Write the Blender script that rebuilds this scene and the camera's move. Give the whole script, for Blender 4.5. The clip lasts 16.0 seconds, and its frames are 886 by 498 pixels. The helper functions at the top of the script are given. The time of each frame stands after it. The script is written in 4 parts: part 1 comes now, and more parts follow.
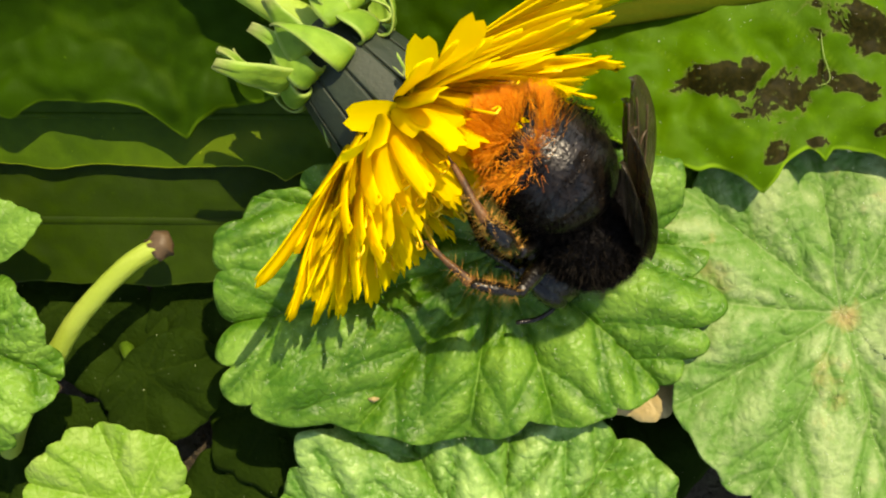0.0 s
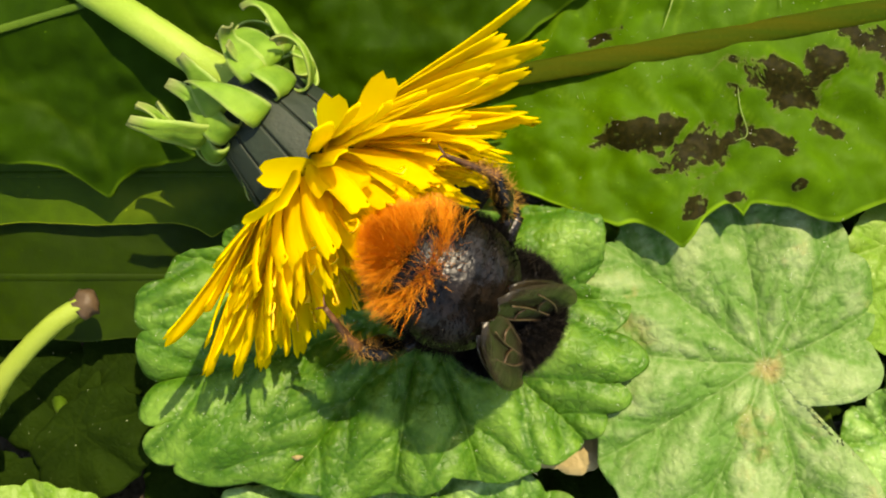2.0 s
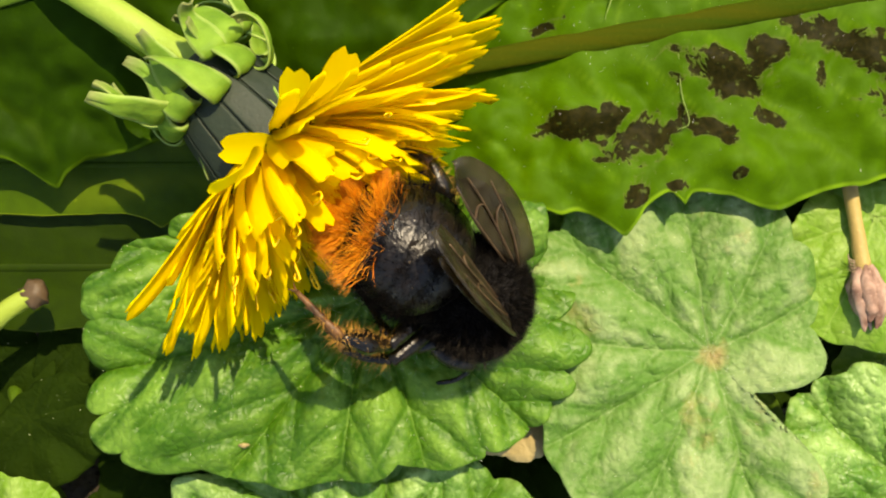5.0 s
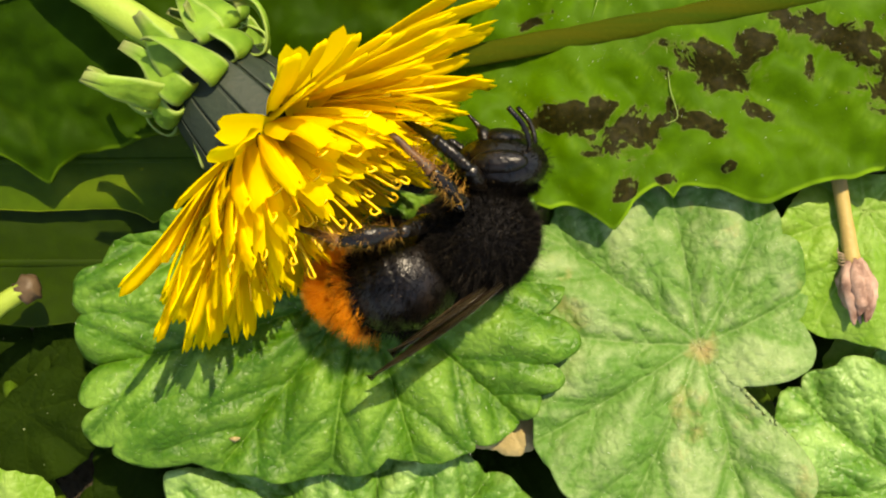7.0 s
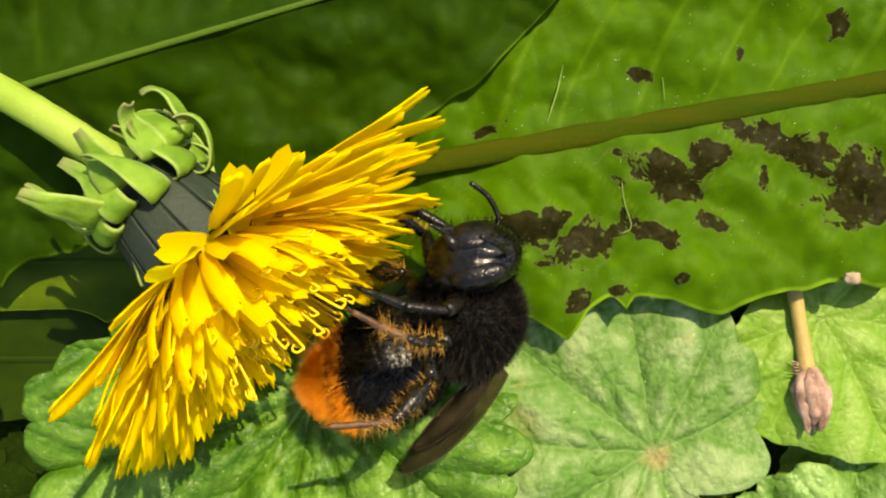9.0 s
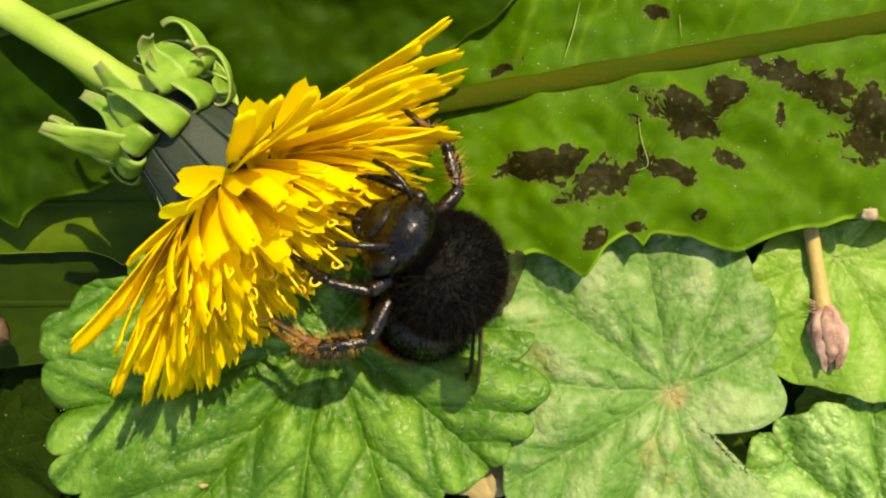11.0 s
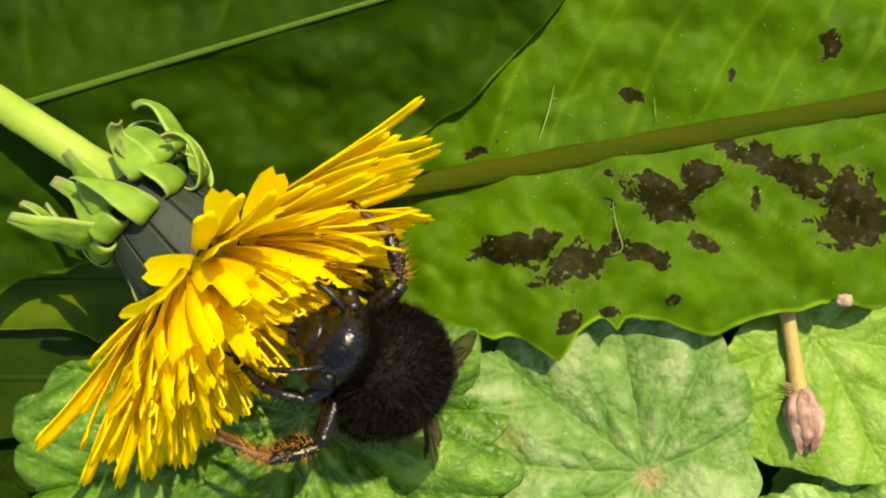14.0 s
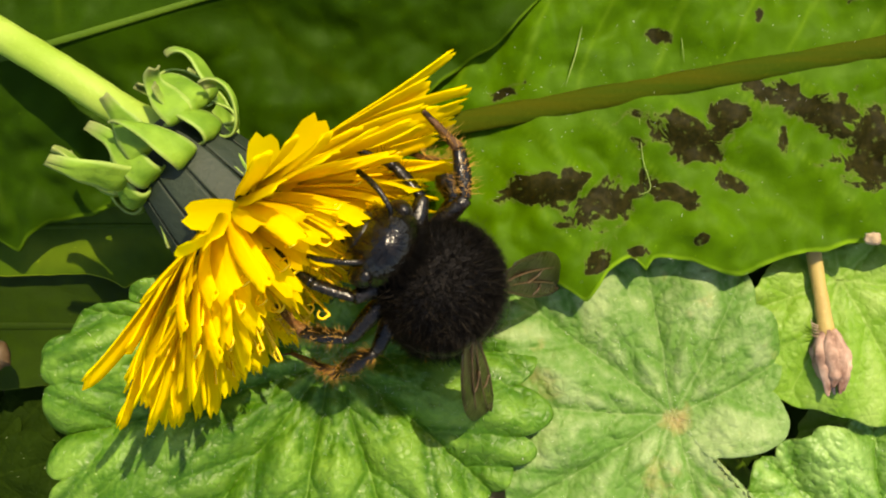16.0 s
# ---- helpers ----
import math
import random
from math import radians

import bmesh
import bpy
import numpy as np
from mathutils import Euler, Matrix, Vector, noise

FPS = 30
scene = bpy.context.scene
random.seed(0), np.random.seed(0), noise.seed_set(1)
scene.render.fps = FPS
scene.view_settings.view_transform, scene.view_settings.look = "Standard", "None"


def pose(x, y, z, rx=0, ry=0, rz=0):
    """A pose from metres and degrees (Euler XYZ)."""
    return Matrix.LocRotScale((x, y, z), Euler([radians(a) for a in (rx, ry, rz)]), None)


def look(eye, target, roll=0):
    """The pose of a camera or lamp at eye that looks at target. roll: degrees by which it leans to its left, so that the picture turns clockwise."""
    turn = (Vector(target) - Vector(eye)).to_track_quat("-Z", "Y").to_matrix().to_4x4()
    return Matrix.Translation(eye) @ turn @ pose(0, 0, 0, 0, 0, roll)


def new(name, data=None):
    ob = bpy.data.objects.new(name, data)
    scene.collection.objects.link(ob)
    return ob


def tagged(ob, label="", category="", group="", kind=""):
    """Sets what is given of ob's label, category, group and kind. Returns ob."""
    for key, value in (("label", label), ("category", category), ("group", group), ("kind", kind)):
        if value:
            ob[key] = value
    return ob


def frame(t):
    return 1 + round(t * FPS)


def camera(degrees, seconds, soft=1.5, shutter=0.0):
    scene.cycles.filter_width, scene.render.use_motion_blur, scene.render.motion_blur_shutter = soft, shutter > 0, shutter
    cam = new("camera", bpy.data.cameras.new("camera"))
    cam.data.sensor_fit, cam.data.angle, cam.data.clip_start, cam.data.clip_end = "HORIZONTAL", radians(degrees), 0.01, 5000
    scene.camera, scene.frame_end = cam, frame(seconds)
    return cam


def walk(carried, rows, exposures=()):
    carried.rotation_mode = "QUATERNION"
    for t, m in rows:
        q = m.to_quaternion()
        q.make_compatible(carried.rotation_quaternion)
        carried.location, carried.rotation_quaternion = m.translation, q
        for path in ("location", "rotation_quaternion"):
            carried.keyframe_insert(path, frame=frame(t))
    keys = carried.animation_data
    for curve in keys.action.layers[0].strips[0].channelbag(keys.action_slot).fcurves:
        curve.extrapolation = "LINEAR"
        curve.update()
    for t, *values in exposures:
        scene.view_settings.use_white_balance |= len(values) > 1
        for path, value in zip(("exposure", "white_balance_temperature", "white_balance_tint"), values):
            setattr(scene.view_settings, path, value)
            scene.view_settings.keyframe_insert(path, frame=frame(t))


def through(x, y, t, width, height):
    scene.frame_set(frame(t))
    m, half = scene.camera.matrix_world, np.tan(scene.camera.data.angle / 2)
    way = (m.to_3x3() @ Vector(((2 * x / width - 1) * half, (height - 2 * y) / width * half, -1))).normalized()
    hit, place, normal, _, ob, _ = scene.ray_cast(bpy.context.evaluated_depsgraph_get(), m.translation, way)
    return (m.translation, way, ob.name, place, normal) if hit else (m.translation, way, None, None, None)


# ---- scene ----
MM = 0.001

# The camera is held over the plants and looks down on them; rows: seconds, place in mm, turn in degrees.
CAMERA_ROWS = [
    (0.0, -16.560, -8.025, 119.089, -0.331, 0.015, 0.835),
    (0.5, -20.005, -8.151, 119.070, -0.373, 0.205, 0.877),
    (1.0, -19.790, -9.929, 119.130, -0.245, 0.073, 0.719),
    (1.5, -12.276, -2.691, 119.368, -0.026, -0.002, 0.462),
    (2.0, -9.829, -3.804, 119.314, 0.282, -0.204, 0.222),
    (2.5, -9.565, -2.200, 119.195, 0.326, -0.411, 0.237),
    (3.0, -10.984, -1.628, 118.958, 0.094, -0.141, 0.218),
    (3.5, -11.810, -1.636, 118.790, 0.062, -0.109, 0.188),
    (4.0, -9.538, -2.202, 119.022, -0.030, -0.233, 0.098),
    (4.5, -6.217, -3.650, 119.552, -0.084, -0.297, 0.065),
    (7.0, -3.081, -4.737, 120.349, -0.067, 0.206, -0.053),
    (7.5, -1.722, -2.870, 120.122, 0.062, 0.248, -0.053),
    (8.0, 0.000, -0.000, 120.034, -0.000, -0.000, -0.000),
    (8.5, 0.991, 0.903, 119.866, 0.108, 0.034, 0.014),
    (9.0, 0.827, 5.160, 119.809, -0.035, -0.034, 0.181),
    (11.5, -0.748, -0.848, 119.868, -0.292, 0.009, 0.091),
    (12.0, 1.281, 1.119, 119.819, -0.406, -0.038, 0.138),
    (12.5, 2.300, 3.089, 119.594, -0.027, 0.186, 0.168),
    (13.0, 3.355, 4.650, 119.407, -0.164, 0.115, 0.198),
    (13.5, 2.711, 8.463, 119.693, -0.376, 0.511, 0.255),
    (14.0, 1.930, 7.123, 119.547, -0.066, 0.124, 0.224),
    (14.5, 2.095, 6.307, 119.883, -0.013, 0.259, 0.160),
    (15.0, 1.477, 5.251, 120.422, 0.350, 0.489, 0.159),
    (15.5, -1.050, 2.168, 119.942, -0.205, -0.003, 0.078),
    (16.0, -0.896, 1.325, 119.663, 0.174, -0.034, 0.113),
]
cam = camera(45, 16.0, soft=2.1)
walk(cam, [(t, pose(x * MM, y * MM, z * MM, rx, ry, rz)) for t, x, y, z, rx, ry, rz in CAMERA_ROWS],
     [(0.0, 1.0, 8300, 11), (16.0, 0.96, 8300, 11)])

# ---- daylight: a clear sky and one sun ----
SUN = Vector((2.8, 4.8, 10.0)).normalized()
world = bpy.data.worlds.new("sky")
scene.world = world
world.use_nodes = True
sky = world.node_tree.nodes.new("ShaderNodeTexSky")
sky.sky_type, sky.sun_disc = "NISHITA", False
sky.sun_elevation, sky.sun_rotation = math.asin(SUN.z), math.atan2(SUN.x, SUN.y)
world.node_tree.links.new(sky.outputs["Color"], world.node_tree.nodes["Background"].inputs["Color"])
world.node_tree.nodes["Background"].inputs["Strength"].default_value = 0.15
sun = new("sun", bpy.data.lights.new("sun", "SUN"))
sun.data.energy, sun.data.angle, sun.data.color = 3.7, radians(0.55), (1.0, 0.93, 0.76)
sun.matrix_world = look(SUN * 3, (0, 0, 0))

# ---- materials ----


class Nodes:
    """A short way to write node trees."""

    def __init__(self, name):
        self.mat = bpy.data.materials.new(name)
        self.mat.use_nodes = True
        self.tree = self.mat.node_tree
        self.tree.nodes.clear()
        self.out = self.tree.nodes.new("ShaderNodeOutputMaterial")
        self.where = self.tree.nodes.new("ShaderNodeTexCoord").outputs["Object"]

    def put(self, kind, **ins):
        node = self.tree.nodes.new(kind)
        for key, value in ins.items():
            self.feed(node.inputs[key.replace("_", " ")], value)
        return node

    def feed(self, socket, value):
        if isinstance(value, bpy.types.NodeSocket):
            self.tree.links.new(value, socket)
        elif isinstance(value, tuple) and len(value) == 3 and socket.type == "RGBA":
            socket.default_value = (*value, 1)
        else:
            socket.default_value = value

    def noise(self, per_m, detail=4.0, rough=0.55, stretch=None, distort=0.0):
        place = self.where
        if stretch:
            place = self.put("ShaderNodeMapping", Vector=place, Scale=stretch).outputs[0]
        return self.put("ShaderNodeTexNoise", Vector=place, Scale=per_m, Detail=detail, Roughness=rough, Distortion=distort).outputs["Fac"]

    def cells(self, per_m, feature="DISTANCE_TO_EDGE"):
        node = self.put("ShaderNodeTexVoronoi", Vector=self.where, Scale=per_m)
        node.feature = feature
        return node.outputs["Distance"]

    def ramp(self, fac, *stops):
        node = self.put("ShaderNodeValToRGB", Fac=fac)
        ramp = node.color_ramp
        while len(ramp.elements) < len(stops):
            ramp.elements.new(0.5)
        for el, (at, value) in zip(ramp.elements, stops):
            el.position = at
            el.color = (*value, 1) if isinstance(value, tuple) else (value, value, value, 1)
        return node.outputs["Color"]

    def mix(self, fac, a, b, blend="MIX"):
        node = self.put("ShaderNodeMix")
        node.data_type, node.blend_type = "RGBA", blend
        self.feed(node.inputs[0], fac)
        self.feed(node.inputs[6], a)
        self.feed(node.inputs[7], b)
        return node.outputs[2]

    def calc(self, op, a, b=0.0, clamp=False):
        node = self.put("ShaderNodeMath")
        node.operation, node.use_clamp = op, clamp
        self.feed(node.inputs[0], a)
        self.feed(node.inputs[1], b)
        return node.outputs[0]

    def attr(self, name):
        node = self.put("ShaderNodeAttribute")
        node.attribute_name = name
        return node.outputs["Fac"]

    def bump(self, height, mm, strength=1.0):
        return self.put("ShaderNodeBump", Strength=strength, Distance=mm * MM, Height=height).outputs[0]

    def finish(self, shader):
        self.tree.links.new(shader, self.out.inputs["Surface"])
        return self.mat

    def body(self, colour, rough, normal=None, through=None, amount=0.3, spec=0.3, **more):
        """A glossy surface; with 'through' some light passes the blade."""
        b = self.put("ShaderNodeBsdfPrincipled", Base_Color=colour, Roughness=rough, Specular_IOR_Level=spec, **more)
        if normal:
            self.feed(b.inputs["Normal"], normal)
        if through is None:
            return self.finish(b.outputs[0])
        t = self.put("ShaderNodeBsdfTranslucent", Color=through)
        if normal:
            self.feed(t.inputs["Normal"], normal)
        m = self.put("ShaderNodeMixShader", Fac=amount)
        self.tree.links.new(b.outputs[0], m.inputs[1])
        self.tree.links.new(t.outputs[0], m.inputs[2])
        return self.finish(m.outputs[0])


def ivy_material(name, deep, mid, pale, bloom, rough=0.5, dry=0.0, spec=0.25):
    n = Nodes(name)
    broad, grain, fine = n.noise(140, 3), n.noise(900, 4), n.noise(4200, 3)
    col = n.mix(n.ramp(broad, (0.3, 0.0), (0.72, 1.0)), deep, mid)
    cell = n.cells(1150)
    col = n.mix(n.calc("MULTIPLY", n.ramp(cell, (0.0, 0.0), (0.22, 1.0)), 0.45), col, mid)
    puckers = n.calc("MULTIPLY", n.ramp(n.noise(1300, 5, 0.7), (0.44, 0.0), (0.62, 1.0)), n.ramp(n.noise(300, 3), (0.36, 0.1), (0.62, 1.0)))
    swell = n.ramp(n.attr("puffed"), (0.25, 0.0), (0.85, 1.0))
    puckers = n.calc("ADD", n.calc("MULTIPLY", puckers, 0.45), n.calc("MULTIPLY", n.calc("MULTIPLY", swell, n.ramp(n.noise(210, 4, 0.6), (0.38, 0.0), (0.60, 1.0))), 0.75), True)
    col = n.mix(n.calc("MULTIPLY", puckers, bloom), col, pale)
    col = n.mix(n.calc("MULTIPLY", n.attr("vein"), 0.4), col, pale)
    if dry:
        col = n.mix(n.calc("MULTIPLY", n.ramp(n.noise(95, 5, 0.65), (0.60, 0.0), (0.72, 1.0)), dry), col, (0.42, 0.30, 0.13))
        root = n.put("ShaderNodeVectorMath", Vector=n.where)
        root.operation = "DISTANCE"
        root.inputs[1].default_value = (3.4 * MM, 0.8 * MM, 1.0 * MM)
        near = n.calc("ADD", n.calc("MULTIPLY", root.outputs["Value"], 260.0), n.noise(330, 4, 0.65))
        col = n.mix(n.ramp(near, (0.62, 0.85), (1.0, 0.0)), col, (0.40, 0.27, 0.12))
    specks = n.ramp(n.noise(2600, 1), (0.76, 0.0), (0.80, 1.0))
    col = n.mix(n.calc("MULTIPLY", specks, 0.5), col, (0.55, 0.66, 0.32))
    high = n.calc("ADD", n.calc("MULTIPLY", n.ramp(cell, (0.0, 0.0), (0.3, 1.0)), 0.6), n.calc("ADD", grain, n.calc("MULTIPLY", fine, 0.3)))
    return n.body(col, n.ramp(grain, (0.3, rough + 0.12), (0.7, rough - 0.08)), n.bump(high, 0.13, 0.7), n.mix(0.5, col, (0.25, 0.5, 0.02)), 0.2, spec=spec)


def blade_material(name, deep, mid, vein, rough=0.45, wear=False, through=0.25, spec=0.12):
    """Smooth long leaves; 'across' runs from the midrib to the edge, 'blotch' marks eaten places."""
    n = Nodes(name)
    broad, grain, fine = n.noise(75, 4), n.noise(650, 5), n.noise(3600, 3)
    col = n.mix(n.ramp(broad, (0.32, 0.0), (0.7, 1.0)), deep, mid)
    col = n.mix(n.calc("MULTIPLY", n.ramp(grain, (0.42, 0.0), (0.75, 1.0)), 0.38), col, tuple(v * 1.6 for v in mid))
    col = n.mix(n.calc("MULTIPLY", n.attr("vein"), 0.35), col, vein)
    col = n.mix(n.ramp(n.noise(2300, 1), (0.775, 0.0), (0.81, 0.4)), col, tuple(v * 2 for v in vein))
    col = n.mix(n.ramp(n.attr("across"), (0.972, 0.0), (0.99, 0.8)), col, tuple(v * 1.5 for v in vein))
    high = n.calc("ADD", grain, n.calc("MULTIPLY", fine, 0.35))
    if wear:
        ragged = n.calc("ADD", n.attr("blotch"), n.calc("MULTIPLY", n.calc("SUBTRACT", n.noise(430, 3.5, 0.65, distort=0.6), 0.5), 3.0))
        hole = n.ramp(ragged, (0.30, 0.0), (0.36, 1.0))
        film = n.mix(n.ramp(n.noise(1900, 4), (0.4, 0.0), (0.66, 1.0)), (0.011, 0.0105, 0.0016), (0.025, 0.022, 0.004))
        film = n.mix(n.ramp(n.noise(1400, 2), (0.62, 0.0), (0.68, 0.7)), film, (0.08, 0.12, 0.02))
        rim = n.ramp(ragged, (0.14, 0.0), (0.27, 0.55), (0.36, 0.55))
        col = n.mix(rim, col, (0.10, 0.13, 0.025))
        col = n.mix(hole, col, film)
        high = n.calc("SUBTRACT", high, n.calc("MULTIPLY", hole, 1.2))
    return n.body(col, n.ramp(grain, (0.3, rough + 0.1), (0.7, rough - 0.07)), n.bump(high, 0.09, 0.7), n.mix(0.4, col, (0.25, 0.45, 0.01)), through, spec=spec)


def stalk_material(name, one, two, per_m=400, rough=0.5, through=None, spec=0.3, stretch=(0.35, 0.35, 1)):
    n = Nodes(name)
    col = n.mix(n.ramp(n.noise(per_m, 4, stretch=stretch), (0.3, 0.0), (0.7, 1.0)), one, two)
    col = n.mix(n.calc("MULTIPLY", n.ramp(n.noise(2600, 2), (0.6, 0.0), (0.75, 1.0)), 0.15), col, tuple(min(1, v * 2) for v in two))
    return n.body(col, rough, n.bump(n.noise(1800, 4), 0.12, 0.7), through, 0.25, spec=spec)


def bract_material():
    n = Nodes("bract green")
    rim = n.ramp(n.attr("across"), (0.72, 0.0), (0.97, 1.0))
    col = n.mix(n.ramp(n.noise(330, 4), (0.32, 0.0), (0.68, 1.0)), (0.085, 0.19, 0.014), (0.21, 0.36, 0.04))
    col = n.mix(n.calc("MULTIPLY", rim, 0.6), col, (0.38, 0.50, 0.14))
    col = n.mix(n.ramp(n.attr("along"), (0.80, 0.0), (1.0, 0.55)), col, (0.20, 0.15, 0.10))
    col = n.mix(n.ramp(n.noise(1700, 3), (0.60, 0.0), (0.74, 0.35)), col, (0.06, 0.10, 0.03))
    high = n.calc("ADD", n.noise(420, 3), n.calc("MULTIPLY", n.noise(1900, 4), 0.6))
    return n.body(col, 0.6, n.bump(high, 0.16, 0.8), (0.3, 0.5, 0.08), 0.2, spec=0.2)


def petal_material():
    n = Nodes("petal yellow")
    chance = n.put("ShaderNodeObjectInfo").outputs["Random"]
    streak = n.noise(900, 3, stretch=(0.12, 1, 1))
    col = n.mix(n.ramp(chance, (0.0, 0.0), (1.0, 1.0)), (0.98, 0.71, 0.001), (0.98, 0.80, 0.003))
    col = n.mix(n.calc("MULTIPLY", n.ramp(streak, (0.45, 0.0), (0.75, 1.0)), 0.5), col, (0.92, 0.60, 0.001))
    col = n.mix(n.calc("MULTIPLY", n.attr("stripe"), 0.85), col, (0.17, 0.14, 0.012))
    return n.body(col, 0.55, n.bump(n.noise(1500, 2, stretch=(0.08, 1, 1)), 0.1, 0.8), n.mix(n.calc("MULTIPLY", n.attr("stripe"), 0.7), (0.98, 0.82, 0.0), (0.25, 0.18, 0.0)), 0.6, spec=0.10)


def fur_material(name, one, two, rough=0.5, spec=0.2):
    n = Nodes(name)
    chance = n.put("ShaderNodeNewGeometry").outputs["Random Per Island"]
    return n.body(n.mix(chance, one, two), rough, spec=spec)


def shell_material(name, one, two, rough=0.25, per_m=900):
    n = Nodes(name)
    col = n.mix(n.ramp(n.noise(per_m, 4), (0.4, 0.0), (0.7, 1.0)), one, two)
    dust = n.ramp(n.noise(3600, 1), (0.765, 0.0), (0.80, 0.5))
    col = n.mix(dust, col, (0.35, 0.25, 0.12))
    return n.body(col, n.ramp(n.noise(1200, 3), (0.3, rough), (0.7, rough + 0.12)), n.bump(n.calc("ADD", n.noise(2500, 3), n.noise(700, 3)), 0.12, 0.8), spec=0.35)


def wing_material():
    n = Nodes("smoky wing")
    col = n.mix(n.ramp(n.noise(500, 3), (0.35, 0.0), (0.7, 1.0)), (0.016, 0.013, 0.008), (0.06, 0.048, 0.026))
    b = n.put("ShaderNodeBsdfPrincipled", Base_Color=col, Roughness=0.28, Normal=n.bump(n.noise(700, 3), 0.15, 0.8))
    t = n.put("ShaderNodeBsdfTransparent", Color=(0.75, 0.66, 0.5))
    m = n.put("ShaderNodeMixShader", Fac=0.55)
    n.tree.links.new(t.outputs[0], m.inputs[1])
    n.tree.links.new(b.outputs[0], m.inputs[2])
    return n.finish(m.outputs[0])


def soil_material():
    n = Nodes("dark soil")
    crumbs = n.cells(260, "F1")
    col = n.mix(n.ramp(n.noise(150, 6, 0.7), (0.3, 0.0), (0.7, 1.0)), (0.012, 0.010, 0.006), (0.055, 0.042, 0.022))
    col = n.mix(n.ramp(n.noise(38, 4), (0.52, 0.0), (0.65, 0.7)), col, (0.025, 0.040, 0.008))
    return n.body(col, 0.9, n.bump(n.calc("ADD", crumbs, n.noise(800, 5)), 2.5, 1.0))


IVY = ivy_material("ivy leaf green", (0.020, 0.080, 0.002), (0.044, 0.142, 0.003), (0.24, 0.42, 0.06), 0.56, 0.46, spec=0.3)
IVY_PALE = ivy_material("ivy leaf pale", (0.056, 0.16, 0.016), (0.098, 0.215, 0.034), (0.255, 0.35, 0.14), 1.0, 0.58, dry=0.6, spec=0.2)
IVY_MID = ivy_material("ivy leaf fresh", (0.045, 0.145, 0.008), (0.080, 0.21, 0.016), (0.33, 0.50, 0.15), 0.75, 0.42, spec=0.4)
IVY_LIME = ivy_material("young leaf lime", (0.10, 0.23, 0.012), (0.145, 0.285, 0.022), (0.30, 0.42, 0.11), 0.6)
# shade of the gaps between leaves, painted in as a near-black green
IVY_SHADE = ivy_material("ivy leaf shade tinted", (0.006, 0.015, 0.0008), (0.011, 0.026, 0.0014), (0.02, 0.04, 0.003), 0.3, rough=0.8, spec=0.05)
BLADE_WORN = blade_material("dandelion leaf green", (0.031, 0.085, 0.0012), (0.054, 0.128, 0.0022), (0.13, 0.24, 0.012), rough=0.55, wear=True, spec=0.06)
# dandelion green lowered all over to stand in for shade behind the flower
BLADE_SHADE = blade_material("dandelion leaf shade tinted", (0.010, 0.031, 0.0004), (0.019, 0.051, 0.0006), (0.05, 0.10, 0.004), rough=0.6, spec=0.05)
STRAP = blade_material("strap leaf", (0.028, 0.066, 0.002), (0.050, 0.100, 0.003), (0.18, 0.25, 0.012))
# the strap leaf again, its green darkened to imitate shade
STRAP_SHADE = blade_material("strap leaf shade painted", (0.012, 0.028, 0.0008), (0.022, 0.045, 0.0014), (0.04, 0.07, 0.004))
MIDRIB = stalk_material("midrib brown green", (0.018, 0.042, 0.0008), (0.040, 0.044, 0.001), 700, 0.85, spec=0.06, stretch=(0.10, 1, 1))
VEINLET = stalk_material("side vein", (0.13, 0.21, 0.03), (0.22, 0.30, 0.07))
MIDRIB_GREEN = stalk_material("midrib green", (0.036, 0.080, 0.004), (0.06, 0.11, 0.006), spec=0.15)
STEM = stalk_material("flower stem", (0.25, 0.385, 0.04), (0.35, 0.475, 0.08), through=(0.4, 0.6, 0.1))
BRACT = bract_material()
CALYX = stalk_material("involucre blue green", (0.010, 0.018, 0.011), (0.024, 0.036, 0.021), 200, 0.6)
STALK = stalk_material("bare stalk", (0.28, 0.38, 0.04), (0.36, 0.46, 0.08), through=(0.4, 0.5, 0.05))
BROWN = stalk_material("dry brown", (0.05, 0.03, 0.015), (0.12, 0.08, 0.04))
PINK = stalk_material("pinkish stem", (0.30, 0.19, 0.06), (0.38, 0.29, 0.09))
BUD = stalk_material("bud pink brown", (0.10, 0.042, 0.026), (0.48, 0.32, 0.24), 1300, 0.9)
HAIR = stalk_material("leaf hair", (0.55, 0.62, 0.45), (0.7, 0.75, 0.6))
PALE = stalk_material("pale crumb", (0.16, 0.11, 0.06), (0.42, 0.32, 0.21), 1600, 0.95)
DEAD = stalk_material("dead leaf", (0.20, 0.145, 0.055), (0.33, 0.26, 0.11))
PETAL = petal_material()
STYLE = stalk_material("style yellow", (0.70, 0.42, 0.01), (0.85, 0.58, 0.02))
SOIL = soil_material()
FUR_BLACK = fur_material("black fur", (0.0006, 0.0005, 0.0005), (0.0026, 0.002, 0.0017), 0.7, 0.07)
FUR_ORANGE = fur_material("orange fur", (0.50, 0.11, 0.003), (0.88, 0.36, 0.025))
FUR_GREY = fur_material("greyish fur tips", (0.004, 0.0035, 0.003), (0.04, 0.032, 0.022), 0.6)
FUR_BRUSH = fur_material("golden brush", (0.24, 0.11, 0.015), (0.55, 0.31, 0.06))
SHELL = shell_material("black shell", (0.003, 0.0025, 0.002), (0.012, 0.008, 0.005), 0.24)
SHELL_HEAD = shell_material("glossy head shell", (0.002, 0.0018, 0.0016), (0.007, 0.005, 0.003), 0.1, 1500)
SHELL_LEG = shell_material("leg shell", (0.003, 0.0025, 0.002), (0.012, 0.008, 0.004), 0.2)
SHELL_RED = shell_material("rusty leg", (0.035, 0.016, 0.006), (0.15, 0.065, 0.018), 0.45)
